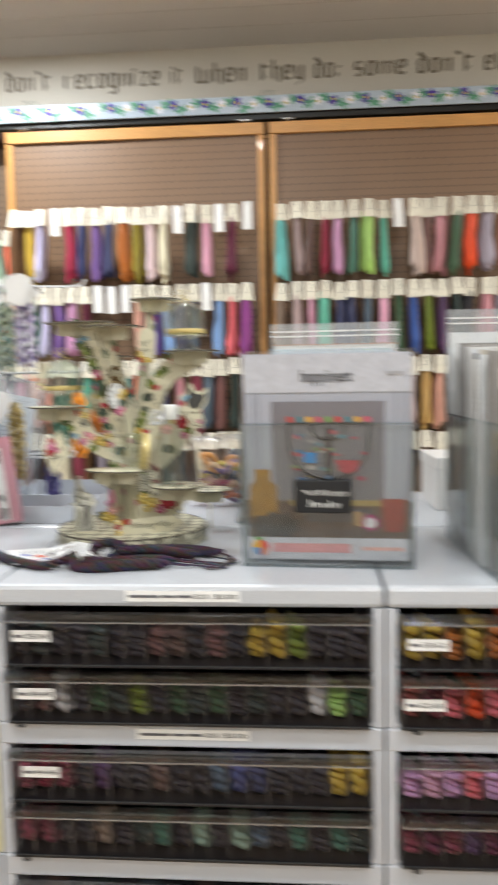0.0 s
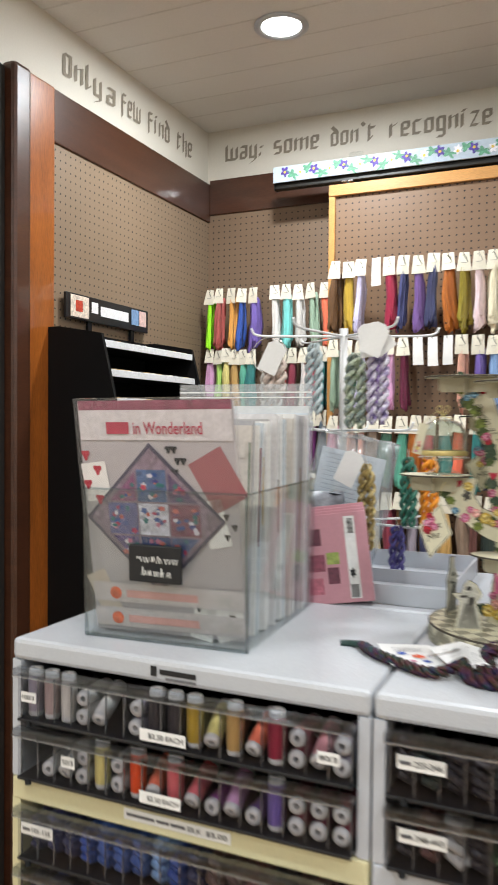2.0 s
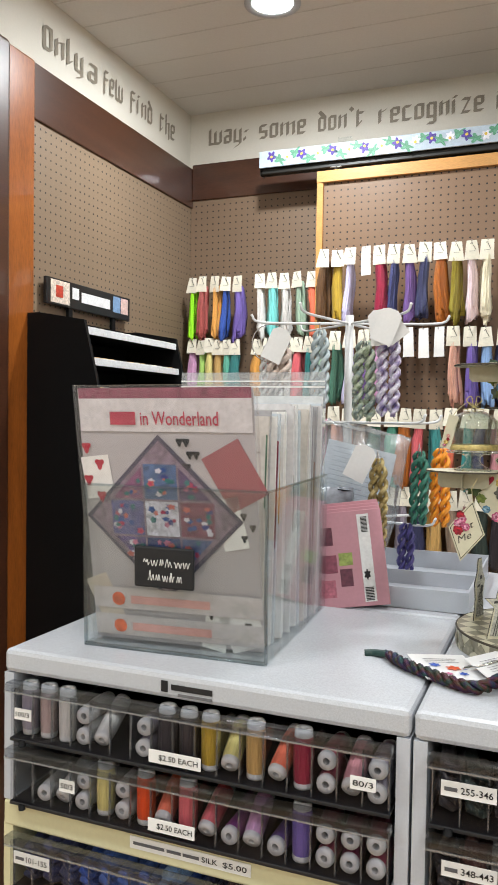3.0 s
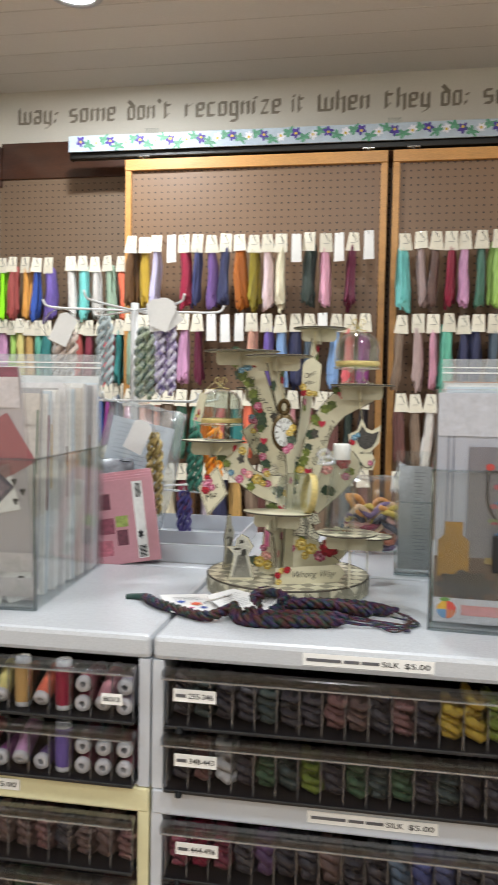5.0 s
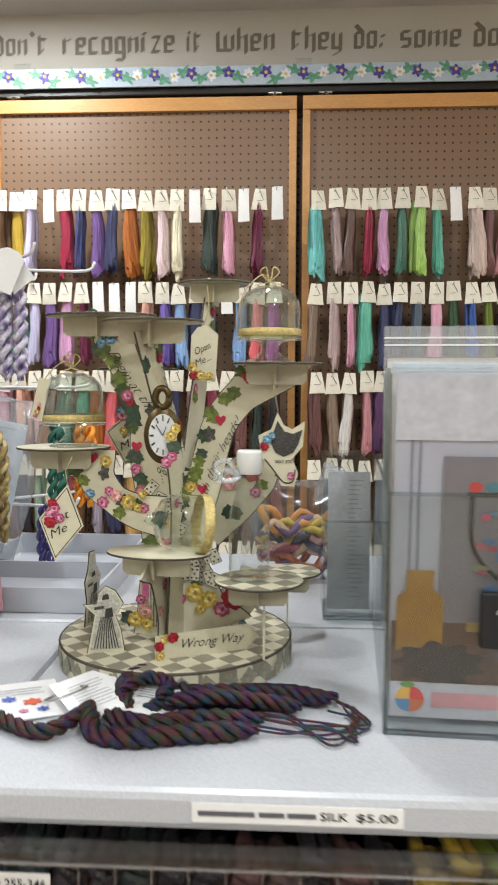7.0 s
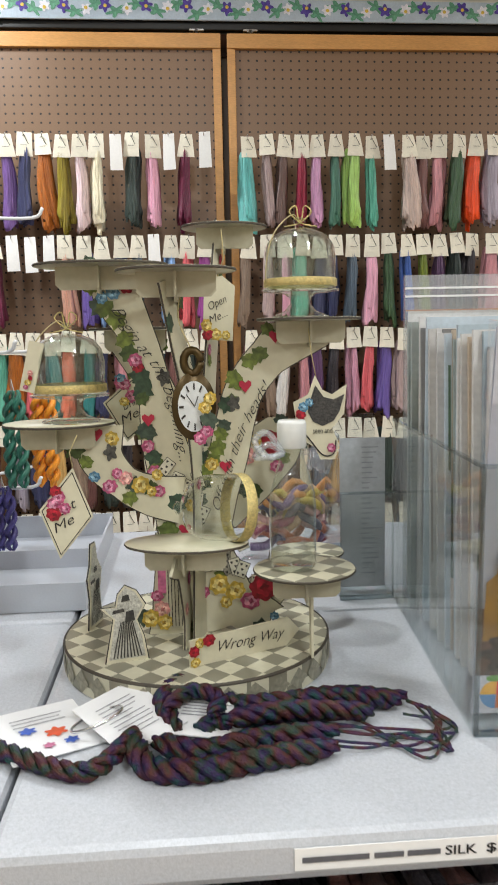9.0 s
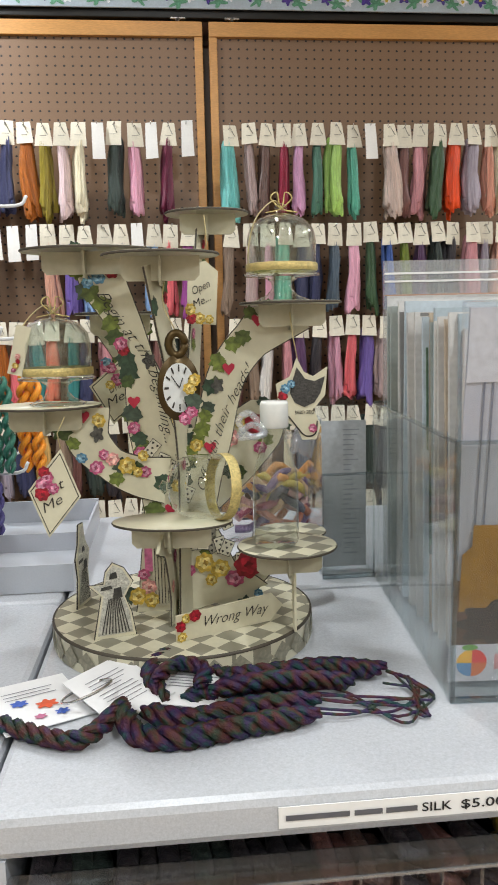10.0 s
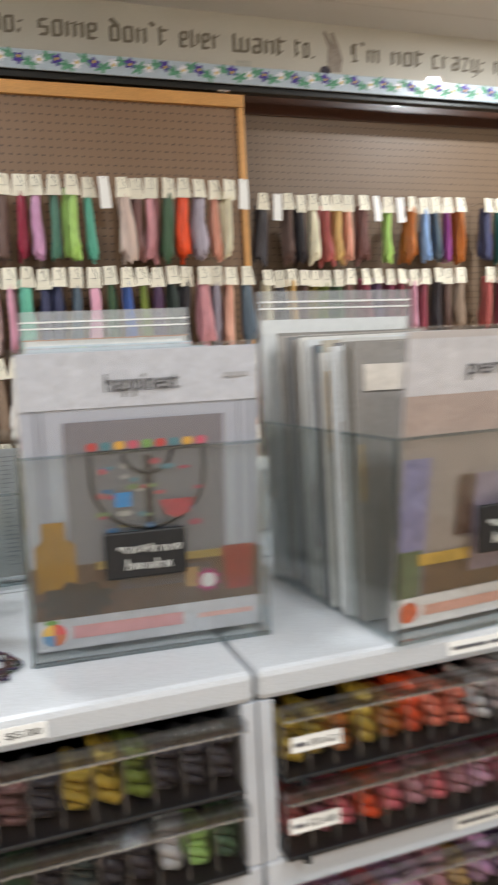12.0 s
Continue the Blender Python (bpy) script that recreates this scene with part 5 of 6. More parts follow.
def platform(x, y, z, r, pattern=CARD, squash=0.85, turn=0.0):
    p = part("platform", bm_lathe([(0, 0), (r, 0), (r + 0.0003, 0.001), (r, 0.0022), (0, 0.0022)], 36), pattern, stand)
    p.matrix_basis = pose(x, y, z, 0, 0, turn) @ Matrix.Diagonal((1, squash, 1, 1))
    part("platform_rim", bm_lathe([(r + 0.0002, 0.0001), (r + 0.0009, 0.001), (r + 0.0002, 0.0021)], 36), CARD_EDGE, p)
    under = hue("b3ad94", var=0.08)
    for wide, deep, rz in ((0.66, 0.019, 0), (0.52, 0.022, 88)):
        a, c = r * wide, 0.004
        t = part("bracket", bm_poly([(-a, -0.0005), (a, -0.0005), (a, -deep + c), (a - c, -deep), (c - a, -deep), (-a, c - deep)], -0.001, 0.001), under, p)
        t.matrix_basis = pose(0, -0.012 if rz == 0 else 0, 0, 0, 0, rz)


platform(-0.07, YS, 0.338, 0.054, squash=0.7)
platform(-0.0085, -0.073, 0.328, 0.0445)
platform(0.0345, 0.057, 0.377, 0.0385)
platform(0.1005, YS, 0.292, 0.0435)
platform(-0.1095, YS, 0.2095, 0.0455)
platform(-0.0485, 0.057, 0.2875, 0.0415)
platform(-0.007, -0.063, 0.1165, 0.049, CARD, 0.6, -8)
platform(0.0865, -0.069, 0.0935, 0.0405, HARLEQUIN, 0.95)
platform(0.112, 0.083, 0.0645, 0.036, HARLEQUIN, 0.95)
part("post", bm_box(0.111, 0.113, 0.08, 0.088, -0.0, 0.0645), CARD, stand)


# glass cake domes, a bottle and a fallen dome
GOLD = mat("gold_ribbon", "cbb878", 0.4, metal=0.4, var=0.4, scale=300, bump=0.5, bscale=900)


def cake_dome(x, y, z, label, tagged_cord=True):
    t = thing("cake_dome", label, "cake dome", (x, y, z), group="small cake domes")
    t.scale = (1.12, 1.12, 0.97)
    part("pedestal", bm_lathe([(0, 0.002), (0.015, 0.002), (0.021, 0), (0.0215, 0.0015), (0.012, 0.006), (0.0075, 0.012), (0.008, 0.017), (0.012, 0.0205), (0.0285, 0.0225), (0.029, 0.024), (0.01, 0.0235), (0, 0.0235)], 30), M["glass"], t)
    part("dome", bm_lathe([(0.0262, 0.0245), (0.0262, 0.052), (0.0245, 0.062), (0.019, 0.07), (0.01, 0.0745), (0.0035, 0.0755), (0.003, 0.078), (0.005, 0.081), (0.003, 0.084), (0, 0.0845)], 30), M["glass"], t)
    part("inner_wall", bm_lathe([(0.0248, 0.0245), (0.0248, 0.0515), (0.0232, 0.061), (0.018, 0.0685), (0.009, 0.073), (0, 0.0735)], 30), M["glass"], t)
    part("ribbon", bm_lathe([(0.0268, 0.0262), (0.0274, 0.027), (0.0274, 0.032), (0.0268, 0.033)], 30), GOLD, t, "glittering gold ribbon")
    part("cord", bm_tube(smooth_line([(0, 0, 0.079), (-0.005, -0.004, 0.086), (-0.014, -0.008, 0.079), (-0.022, -0.012, 0.066), (-0.0265, -0.014, 0.045), (-0.027, -0.014, 0.03)], 5), 0.0005, 4), hue("b8a878"), t)
    for s in (-1, 1):
        part("bow", bm_tube(smooth_line([(0, -0.003, 0.079), (0.008 * s, -0.004, 0.088), (0.003 * s, -0.003, 0.093), (0, -0.003, 0.08), (-0.012 * s, -0.004, 0.076)], 5), 0.0006, 4), GOLD, t, "thin gold cord bow")
    if not tagged_cord:
        return t
    tg = part("paper_tag", bm_poly([(-0.006, 0), (0.006, 0), (0.006, 0.042), (-0.006, 0.042)], -0.0004, 0.0004), CARD, t)
    tg.matrix_basis = pose(-0.0285, -0.014, 0.028, 0, 14, -20)
    for i in range(4):
        sprig(tg, rt.uniform(-0.002, 0.002), 0.004 + 0.004 * i, "bloom", 0.4, -0.0006)
    return t


top_off = CT + 0.0008
cake_dome(BX + 0.0935, BY + YS, top_off + 0.2937, "small glass cake dome with a gold ribbon on the paper tree", False)
cake_dome(BX - 0.0995, BY + YS, top_off + 0.2112, "small glass cake dome with a cord bow on the paper tree")
fallen = thing("fallen_dome", "small glass dome lying on its side on the tree stand", "cake dome", (BX + 0.028, BY - 0.063, top_off + 0.1182 + 0.0265))
o = part("dome", bm_lathe([(0.0262, 0.0), (0.0262, 0.028), (0.0245, 0.038), (0.019, 0.046), (0.01, 0.0505), (0.0035, 0.0515), (0.005, 0.057), (0, 0.0605)], 30), M["glass"], fallen)
o.matrix_basis = pose(0.012, 0, 0, 0, -84, 20)
o = part("ribbon", bm_lathe([(0.0268, 0.001), (0.0272, 0.002), (0.0272, 0.009), (0.0268, 0.01)], 30), GOLD, fallen, "glittering gold ribbon")
o.matrix_basis = pose(0.012, 0, 0, 0, -84, 20)
bot = thing("glass_bottle", "small clear glass bottle with a frosted cap and ribbon", "bottle", (BX + 0.0775, BY - 0.069, top_off + 0.0955))
part("body", bm_lathe([(0, 0.001), (0.016, 0.001), (0.0185, 0.004), (0.0185, 0.05), (0.0175, 0.062), (0.013, 0.078), (0.0098, 0.088), (0.0095, 0.098)], 30), M["glass"], bot)
part("cap", bm_lathe([(0.0105, 0.097), (0.0115, 0.098), (0.0115, 0.116), (0.0105, 0.1185), (0, 0.1185)], 24), mat("frosted_cap", "dadbd6", 0.3, var=0.05, coat=0.4), bot, "frosted white screw cap")
for s in (-1, 1):
    part("ribbon_loop", bm_tube(smooth_line([(-0.008, -0.01, 0.094), (-0.02, -0.012 + 0.004 * s, 0.106 + 0.004 * s), (-0.03, -0.01, 0.098 + 0.006 * s), (-0.02, -0.014, 0.092), (-0.008, -0.011, 0.094)], 5), 0.0026, 6), M["bag"], bot)

# cut-out figures, plain, and hanging tags
for nm, lab, at, rz, pts in (
        ("paper_cutout", "small engraved cardboard figure cut-out on the stand", (BX - 0.057, BY - 0.064, CT + 0.0232), 14, [(-0.017, 0), (0.017, 0), (0.014, 0.02), (0.009, 0.034), (0.016, 0.046), (0.009, 0.058), (0.0, 0.063), (-0.006, 0.056), (-0.008, 0.046), (-0.02, 0.046), (-0.01, 0.036), (-0.013, 0.02)]),
        ("paper_cutout", "small engraved cardboard figure cut-out on the stand", (BX - 0.092, BY + 0.02, CT + 0.0232), 72, [(-0.014, 0), (0.014, 0), (0.011, 0.03), (0.016, 0.048), (0.008, 0.06), (0.005, 0.076), (-0.004, 0.076), (-0.007, 0.058), (-0.013, 0.046), (-0.01, 0.026)])):
    t = thing(nm, lab, "cut-out", at, rz, group="paper cut-outs")
    part("sheet", bm_poly(pts, -0.001, 0.001), CARD, t)
    part("engraving", bm_poly([(x * 0.86, 0.003 + z * 0.93) for x, z in pts], -0.0016, -0.0016), GREYPRINT, t)
    part("outline", bm_poly([(x * 1.05, z * 1.015 - 0.0004) for x, z in pts], -0.0006, 0.0006), INKT, t)
    hatch = bmesh.new()
    for k in range(9):
        xa = -0.0115 + 0.0028 * k
        bm_poly([(xa, 0.004), (xa + 0.0011, 0.004), (xa * 0.4 + 0.0008, 0.034), (xa * 0.4, 0.034)], -0.0022, -0.0022, hatch)
    for x, z, w, h in ((0.003, 0.038, 0.008, 0.01), (-0.006, 0.043, 0.01, 0.004), (0.0, 0.053, 0.007, 0.006)):
        bm_poly([(x - w / 2, z - h / 2), (x + w / 2, z - h / 2 + 0.001), (x + w / 2 - 0.001, z + h / 2), (x - w / 2 + 0.001, z + h / 2 - 0.001)], -0.0024, -0.0024, hatch)
    part("hatching", hatch, hue("3a3833", var=0.7, scale=400), t)
sgn = thing("paper_sign", "small cream card sign with handwriting and roses", "sign", (BX - 0.007, BY - 0.083, CT + 0.0232), 24)
part("board", bm_poly([(0, 0), (0.088, 0.0), (0.101, 0.012), (0.09, 0.024), (0.0, 0.022)], -0.001, 0.001), CARD, sgn)
part("script", bm_words("Wrong Way", 0.025, 0.086, 0.0085, 0.009, -0.0018, -0.006, 0.4), INKT, sgn)
for x, z in ((0.004, 0.004), (0.008, 0.019), (0.016, 0.02), (0.003, 0.013)):
    sprig(sgn, x, z, "bloom", 0.75, -0.002)
for nm, txt, x, y, z, w, h, rz, ry in (("Eat Me", "Eat Me", -0.101, -0.053, 0.1435, 0.021, 0.037, 8, 10), ("Drink Me", "Drink Me", -0.052, 0.03, 0.2195, 0.026, 0.031, 0, 10)):
    t = thing("paper_tag", "diamond-shaped cream card tag with script and flowers", "tag", (BX + x, BY + y, CT + z), rz, group="hanging card tags")
    t.matrix_world = t.matrix_world @ pose(0, 0, 0, 0, ry)
    part("sheet", bm_poly([(0, -h), (w, 0), (0, h), (-w, 0)], -0.0008, 0.0008), CARD, t)
    part("border", bm_poly([(0, -h * 0.92), (w * 0.92, 0), (0, h * 0.92), (-w * 0.92, 0)], -0.0013, -0.0013), INKT, t)
    part("field", bm_poly([(0, -h * 0.88), (w * 0.88, 0), (0, h * 0.88), (-w * 0.88, 0)], -0.0018, -0.0018), CARD, t)
    for s, k in zip(txt.split(), (0.002, -0.011)):
        o = part("script", bm_words(s, -0.009, 0.009, 0, 0.008, -0.0024, -0.006, 0.35), INKT, t)
        o.matrix_basis = pose(0.001, 0, k, 0, -38)
    for i in range(5):
        sprig(t, rt.uniform(-0.016, 0.0), 0.01 + rt.uniform(-0.012, 0.018), "bloom", 0.85, -0.0026)
    part("cord", bm_tube([(0, 0, h), (-0.004, 0, h + 0.012), (0.0, 0.0, h + 0.026)], 0.0005, 4), hue("b8a878"), t)
t = thing("paper_tag", "cream card tag with script hanging in the tree", "tag", (BX + 0.026, BY + 0.017, CT + 0.2785), 6, group="hanging card tags")
part("sheet", bm_poly([(-0.014, 0), (0.012, -0.002), (0.015, 0.045), (0.004, 0.054), (-0.006, 0.052), (-0.012, 0.044)], -0.0008, 0.0008), CARD, t)
for s, k in (("Open", 0.028), ("Me...", 0.016)):
    o = part("script", bm_words(s, -0.008, 0.009, 0, 0.007, -0.0014, -0.006, 0.35), INKT, t)
    o.matrix_basis = pose(0, 0, k, 0, -25)
for x, z in ((-0.01, 0.004), (-0.003, 0.004), (0.006, 0.003), (-0.011, 0.012)):
    sprig(t, x, z, "bloom", 0.75, -0.0018)
part("cord", bm_tube([(0, 0, 0.054), (0.006, 0, 0.07), (0.004, 0, 0.093)], 0.0005, 4), hue("b8a878"), t)
t = thing("paper_tag", "scalloped grey and cream card tag with flowers on a cord", "tag", (BX + 0.104, BY - 0.033, CT + 0.1815), -4, group="hanging card tags")
part("sheet", bm_poly([(-0.018, 0.028), (-0.012, 0.012), (-0.002, 0.006), (0.002, -0.004), (0.014, -0.004), (0.018, 0.008), (0.012, 0.022), (0.022, 0.034), (0.024, 0.058), (0.012, 0.05), (0.004, 0.054), (-0.002, 0.066), (-0.008, 0.05), (-0.02, 0.044)], -0.0008, 0.0008), CARD, t)
part("engraving", bm_poly([(-0.008, 0.036), (-0.004, 0.028), (0.004, 0.024), (0.013, 0.028), (0.018, 0.036), (0.022, 0.05), (0.013, 0.046), (0.005, 0.048), (-0.002, 0.058), (-0.006, 0.046)], -0.0016, -0.0016), hue("3a3835", var=0.9, scale=420, bscale=900), t)
part("border", bm_tube(smooth_line([(-0.014, -0.0016, 0.022), (-0.006, -0.0016, 0.012), (0.004, -0.0016, 0.0), (0.013, -0.0016, 0.001), (0.015, -0.0016, 0.012)], 5), 0.0006, 4), INKT, t)
for x, z in ((-0.012, 0.04), (-0.014, 0.034), (-0.007, 0.044)):
    sprig(t, x, z, "bloom", 0.7, -0.002)
sprig(t, 0.011, 0.006, "bloom", 0.7, -0.002)
part("script", bm_words("seen and", -0.004, 0.012, 0.018, 0.005, -0.0018), INKT, t)
part("cord", bm_tube([(-0.001, 0, 0.064), (-0.005, 0, 0.085), (-0.007, 0.0, 0.104)], 0.0005, 4), hue("b8a878"), t)


# ---- hand-dyed twisted skein lying on the top ----
def rope_bm(pts, r, turns, ply=3, n=12, seg=12):
    line = smooth_line(pts, seg)
    ds = [0.0]
    for a, b in zip(line, line[1:]):
        ds.append(ds[-1] + (b - a).length)
    bm, up = bmesh.new(), Vector((0.1, 0.2, 0.97))
    frames = []
    for i, q in enumerate(line):
        d = (line[min(i + 1, len(line) - 1)] - line[max(i - 1, 0)]).normalized()
        u = (up - d * up.dot(d)).normalized()
        up = u
        frames.append((q, u, d.cross(u)))
    for k in range(ply):
        st, rad = [], []
        for i, (q, u, v) in enumerate(frames):
            a = 2 * math.pi * (k / ply + turns * ds[i])
            taper = min(1, 0.45 + 6 * min(i, len(frames) - 1 - i) / len(frames))
            st.append(q + (u * math.cos(a) + v * math.sin(a)) * r * 0.58 * taper)
            rad.append(r * 0.5 * taper)
        bm_tube(st, rad, n + 4, bm, True, 0.32)
    return bm


def variegated(name, tones, scale):
    m = mat(name, "808080", 0.6, var=0.3, scale=120, bump=0.8, bscale=600, sheen=0.0)
    n, l = m.node_tree.nodes, m.node_tree.links
    nz, rp = n.new("ShaderNodeTexNoise"), n.new("ShaderNodeValToRGB")
    nz.inputs["Scale"].default_value, nz.inputs["Detail"].default_value = scale, 1
    e = rp.color_ramp.elements
    e[0].position, e[0].color = 0.3, lin(tones[0])
    e[1].position, e[1].color = 0.72, lin(tones[-1])
    for k, tn in enumerate(tones[1:-1]):
        e.new(0.3 + 0.42 * (k + 1) / (len(tones) - 1)).color = lin(tn)
    l.new(n["Texture Coordinate"].outputs["Object"], nz.inputs[0])
    l.new(nz.outputs[0], rp.inputs[0])
    l.new(rp.outputs[0], n["Hue/Saturation/Value"].inputs["Color"])
    return m


DYED = variegated("hand_dyed_silk", ["083c3a", "220e40", "3e1032", "461a0e", "10321e", "2c0e48", "08363e"], 66)
ZR = 0.0076
sk = thing("twisted_skein", "dark purple and teal hand-dyed twisted thread skein, lying", "thread skein", (-0.3, 1.03, CT))
for pts, r, tw in (
        ([(-0.175, 0.055, ZR), (-0.15, 0.025, ZR), (-0.12, 0.002, ZR), (-0.07, -0.025, ZR), (-0.045, 0.0, 0.012), (-0.04, 0.014, 0.014)], 0.0066, 30),
        ([(-0.042, 0.012, 0.014), (-0.03, -0.022, ZR), (0.0, -0.032, ZR), (0.045, -0.022, ZR), (0.096, -0.012, ZR)], 0.0082, 28),
        ([(-0.028, 0.005, 0.01), (0.005, -0.008, ZR), (0.045, 0.004, ZR), (0.1, 0.008, ZR)], 0.0078, 28),
        ([(0.0, 0.022, ZR), (0.03, 0.028, ZR), (0.06, 0.03, 0.012), (0.1, 0.035, ZR)], 0.0076, 28),
        ([(-0.01, 0.018, 0.01), (-0.022, 0.05, 0.016), (-0.01, 0.078, 0.016), (0.012, 0.065, 0.012), (0.045, 0.052, ZR), (0.1, 0.062, ZR), (0.162, 0.056, ZR)], 0.0076, 30),
        ([(0.02, 0.012, 0.018), (0.06, 0.018, 0.02), (0.1, 0.026, 0.014), (0.13, 0.032, ZR)], 0.0068, 30),
        ([(-0.02, 0.03, 0.02), (0.0, 0.052, 0.022), (0.02, 0.04, 0.02), (0.012, 0.02, 0.018)], 0.006, 32),
        ([(0.03, 0.045, 0.012), (0.07, 0.044, 0.014), (0.115, 0.05, 0.012), (0.155, 0.047, ZR)], 0.0072, 30)):
    part("ply", rope_bm(pts, r, tw), DYED, sk)
random.seed(3)
for k in range(7):
    a = random.uniform(-0.01, 0.03)
    pts = [(0.09, a, 0.006), (0.12, a - 0.01 + 0.01 * random.random(), 0.004), (0.15, random.uniform(-0.03, 0.03), 0.003), (0.165 + 0.02 * random.random(), random.uniform(-0.02, 0.045), 0.003), (0.15 + 0.025 * random.random(), 0.03 + 0.02 * random.random(), 0.006)]
    part("loose_thread", bm_tube(smooth_line(pts, 5), 0.0011, 5), DYED, sk)
part("loose_thread", bm_tube(smooth_line([(0.16, 0.05, 0.006), (0.178, 0.03, 0.004), (0.168, 0.005, 0.003), (0.172, -0.018, 0.003)], 5), 0.0015, 5), DYED, sk)
part("loose_thread", bm_tube(smooth_line([(-0.17, 0.052, 0.006), (-0.19, 0.06, 0.003), (-0.2, 0.058, 0.002)], 5), 0.0045, 5), hue("1d3a34"), sk)
CARDW = mat("glossy_card", "e6e6e6", 0.35, var=0.03, coat=0.3)
for x, y, z, w, h, rz, rx, ry, n in ((-0.405, 1.065, 0.006, 0.066, 0.064, 30, 6, 3, 3), (-0.346, 1.068, 0.012, 0.052, 0.07, 37, 7, -8, 9), (-0.29, 1.068, 0.01, 0.062, 0.052, -8, 8, 5, 6)):
    t = thing("skein_card", "white printed card tag lying under the dyed skein", "card", (x, y, CT + z), rz, group="skein cards")
    t.matrix_world = pose(x, y, CT + z, rx, ry, rz)
    part("sheet", bm_box(-w / 2, w / 2, -h / 2, h / 2, -0.0004, 0.0004), CARDW, t)
    for k in range(n):
        o = part("print", quad(-w * 0.3, w * (0.1 + 0.2 * random.random()), 0, 0.0009, 0), hue("7c7c82"), t)
        o.matrix_basis = pose(0, h * 0.28 - k * h * 0.07, 0.001, -90)
    if n == 3:
        for a, b, s, tone in ((0.006, -0.006, 0.009, "d0542c"), (-0.012, 0.002, 0.007, "3a5ab0"), (0.012, -0.02, 0.006, "3a5ab0"), (-0.004, -0.02, 0.005, "b86a8a")):
            o = part("flower_print", bm_blot(0, 0, s, s * 0.7, 0, 6, 0.4), hue(tone), t)
            o.matrix_basis = pose(a, b, 0.0014, -90)
ring = tagged(new("metal_ring", mesh_of("metal_ring", bm_tube([(0.019 * math.cos(k * math.pi / 15), 0, 0.019 * math.sin(k * math.pi / 15)) for k in range(31)], 0.0011, 6), M["chrome"])), "thin steel ring through the skein cards", "ring")
ring.matrix_world = pose(-0.368, 1.062, CT + 0.014, 68, 0, 60)

# ---- things at the back of the tops ----
tray = thing("white_tray", "shallow white plastic tray on the cabinet top", "tray", (-0.61, 1.33, CT + 0.0005))
for nm, b in (("floor_plate", (0, 0.2, 0, 0.31, 0, 0.003)), ("wall", (0, 0.2, 0, 0.003, 0.003, 0.03)), ("wall", (0, 0.2, 0.307, 0.31, 0.003, 0.034)), ("wall", (0, 0.003, 0.003, 0.307, 0.003, 0.03)), ("wall", (0.197, 0.2, 0.003, 0.307, 0.003, 0.03))):
    part(nm, bm_box(*b), M["white"], tray)
part("divider", bm_box(0.003, 0.197, 0.15, 0.153, 0.003, 0.026), M["white"], tray)
pinkm = hue("c68e99", rough=0.35, var=0.06, coat=0.3)
for k in range(4):
    p = thing("pink_booklet", "pink patterned booklet leaning in a stack", "booklet", (-0.572, 1.302, CT + 0.001), 8, group="pink booklets")
    p.matrix_world = pose(-0.569 - 0.003 * k, 1.3 + 0.0075 * k, CT + 0.001 + 0.0015 * k, -7, -8, 10)
    part("cover", bm_box(-0.1, 0.055, 0, 0.007, 0, 0.138 + 0.002 * k, bevel=0.0006), pinkm, p)
    if k == 0:
        part("strip", quad(0.02, 0.037, 0.006, 0.132, -0.0008), hue("e8e6e4"), p)
        for j in range(12):
            part("barcode_bar", quad(0.025, 0.034, 0.106 + 0.0019 * j, 0.107 + 0.0019 * j, -0.0014), M["ink"], p)
        for j in range(9):
            part("barcode_bar", quad(0.022, 0.034, 0.008 + 0.0022 * j, 0.0093 + 0.0022 * j, -0.0014), M["ink"], p)
        part("seal", bm_blot(0.027, 0.045, 0.005, 0.008, -0.0014, 6, 0.4), M["ink"], p)
        for x0, x1, z0, z1, tone in ((-0.045, -0.018, 0.09, 0.116, "6a3a48"), (-0.04, -0.015, 0.05, 0.076, "8a4a5a"), (-0.012, 0.008, 0.06, 0.078, "9aa85a"), (-0.012, 0.006, 0.03, 0.055, "6a3a48"), (-0.045, -0.02, 0.015, 0.04, "b86a7a")):
            part("picture", quad(x0, x1, z0, z1, -0.0008), hue(tone, var=0.4, scale=120), p)


def bm_pillow(w, d, h, seed, bumps=0.012):
    """A soft crumpled bag."""
    bm = bmesh.new()
    bmesh.ops.create_cube(bm, size=1.0)
    bmesh.ops.subdivide_edges(bm, edges=bm.edges[:], cuts=7, use_grid_fill=True)
    for v in bm.verts:
        c = v.co
        k = max(0.06, (1 - (2 * c.x) ** 2 * 0.75) * (1 - (2 * c.z) ** 4 * 0.85))
        nz = noise.noise(Vector((c.x * 4 + seed, c.y * 3, c.z * 4))) * bumps
        v.co = Vector((c.x * w * (1 + 0.05 * math.sin(7 * c.z + seed)), c.y * d * k + nz, (c.z + 0.5) * h + nz * 0.6))
    for f in bm.faces:
        f.smooth = True
    return bm


bagt = thing("plastic_bag", "clear plastic bag with a pale blue printed sheet", "bag", (-0.63, 1.50, CT + 0.034), 6)
bagt.matrix_world = pose(-0.645, 1.5, CT + 0.034, 0, 12, 8)
part("film", bm_pillow(0.15, 0.034, 0.225, 2.0, 0.02), M["bag"], bagt)
part("sheet", bm_box(-0.062, 0.055, -0.002, 0.002, 0.01, 0.195), hue("cfd6de", rough=0.4, var=0.1, scale=30), bagt)
for k in range(14):
    part("print", quad(-0.05, 0.01 + 0.03 * random.random(), 0.185 - 0.008 * k, 0.1862 - 0.008 * k, -0.0032), hue("aab4be"), bagt)
grey = thing("grey_pouch", "dark grey soft pouch behind the bin", "pouch", (-0.655, 1.42, CT + 0.0345), 4)
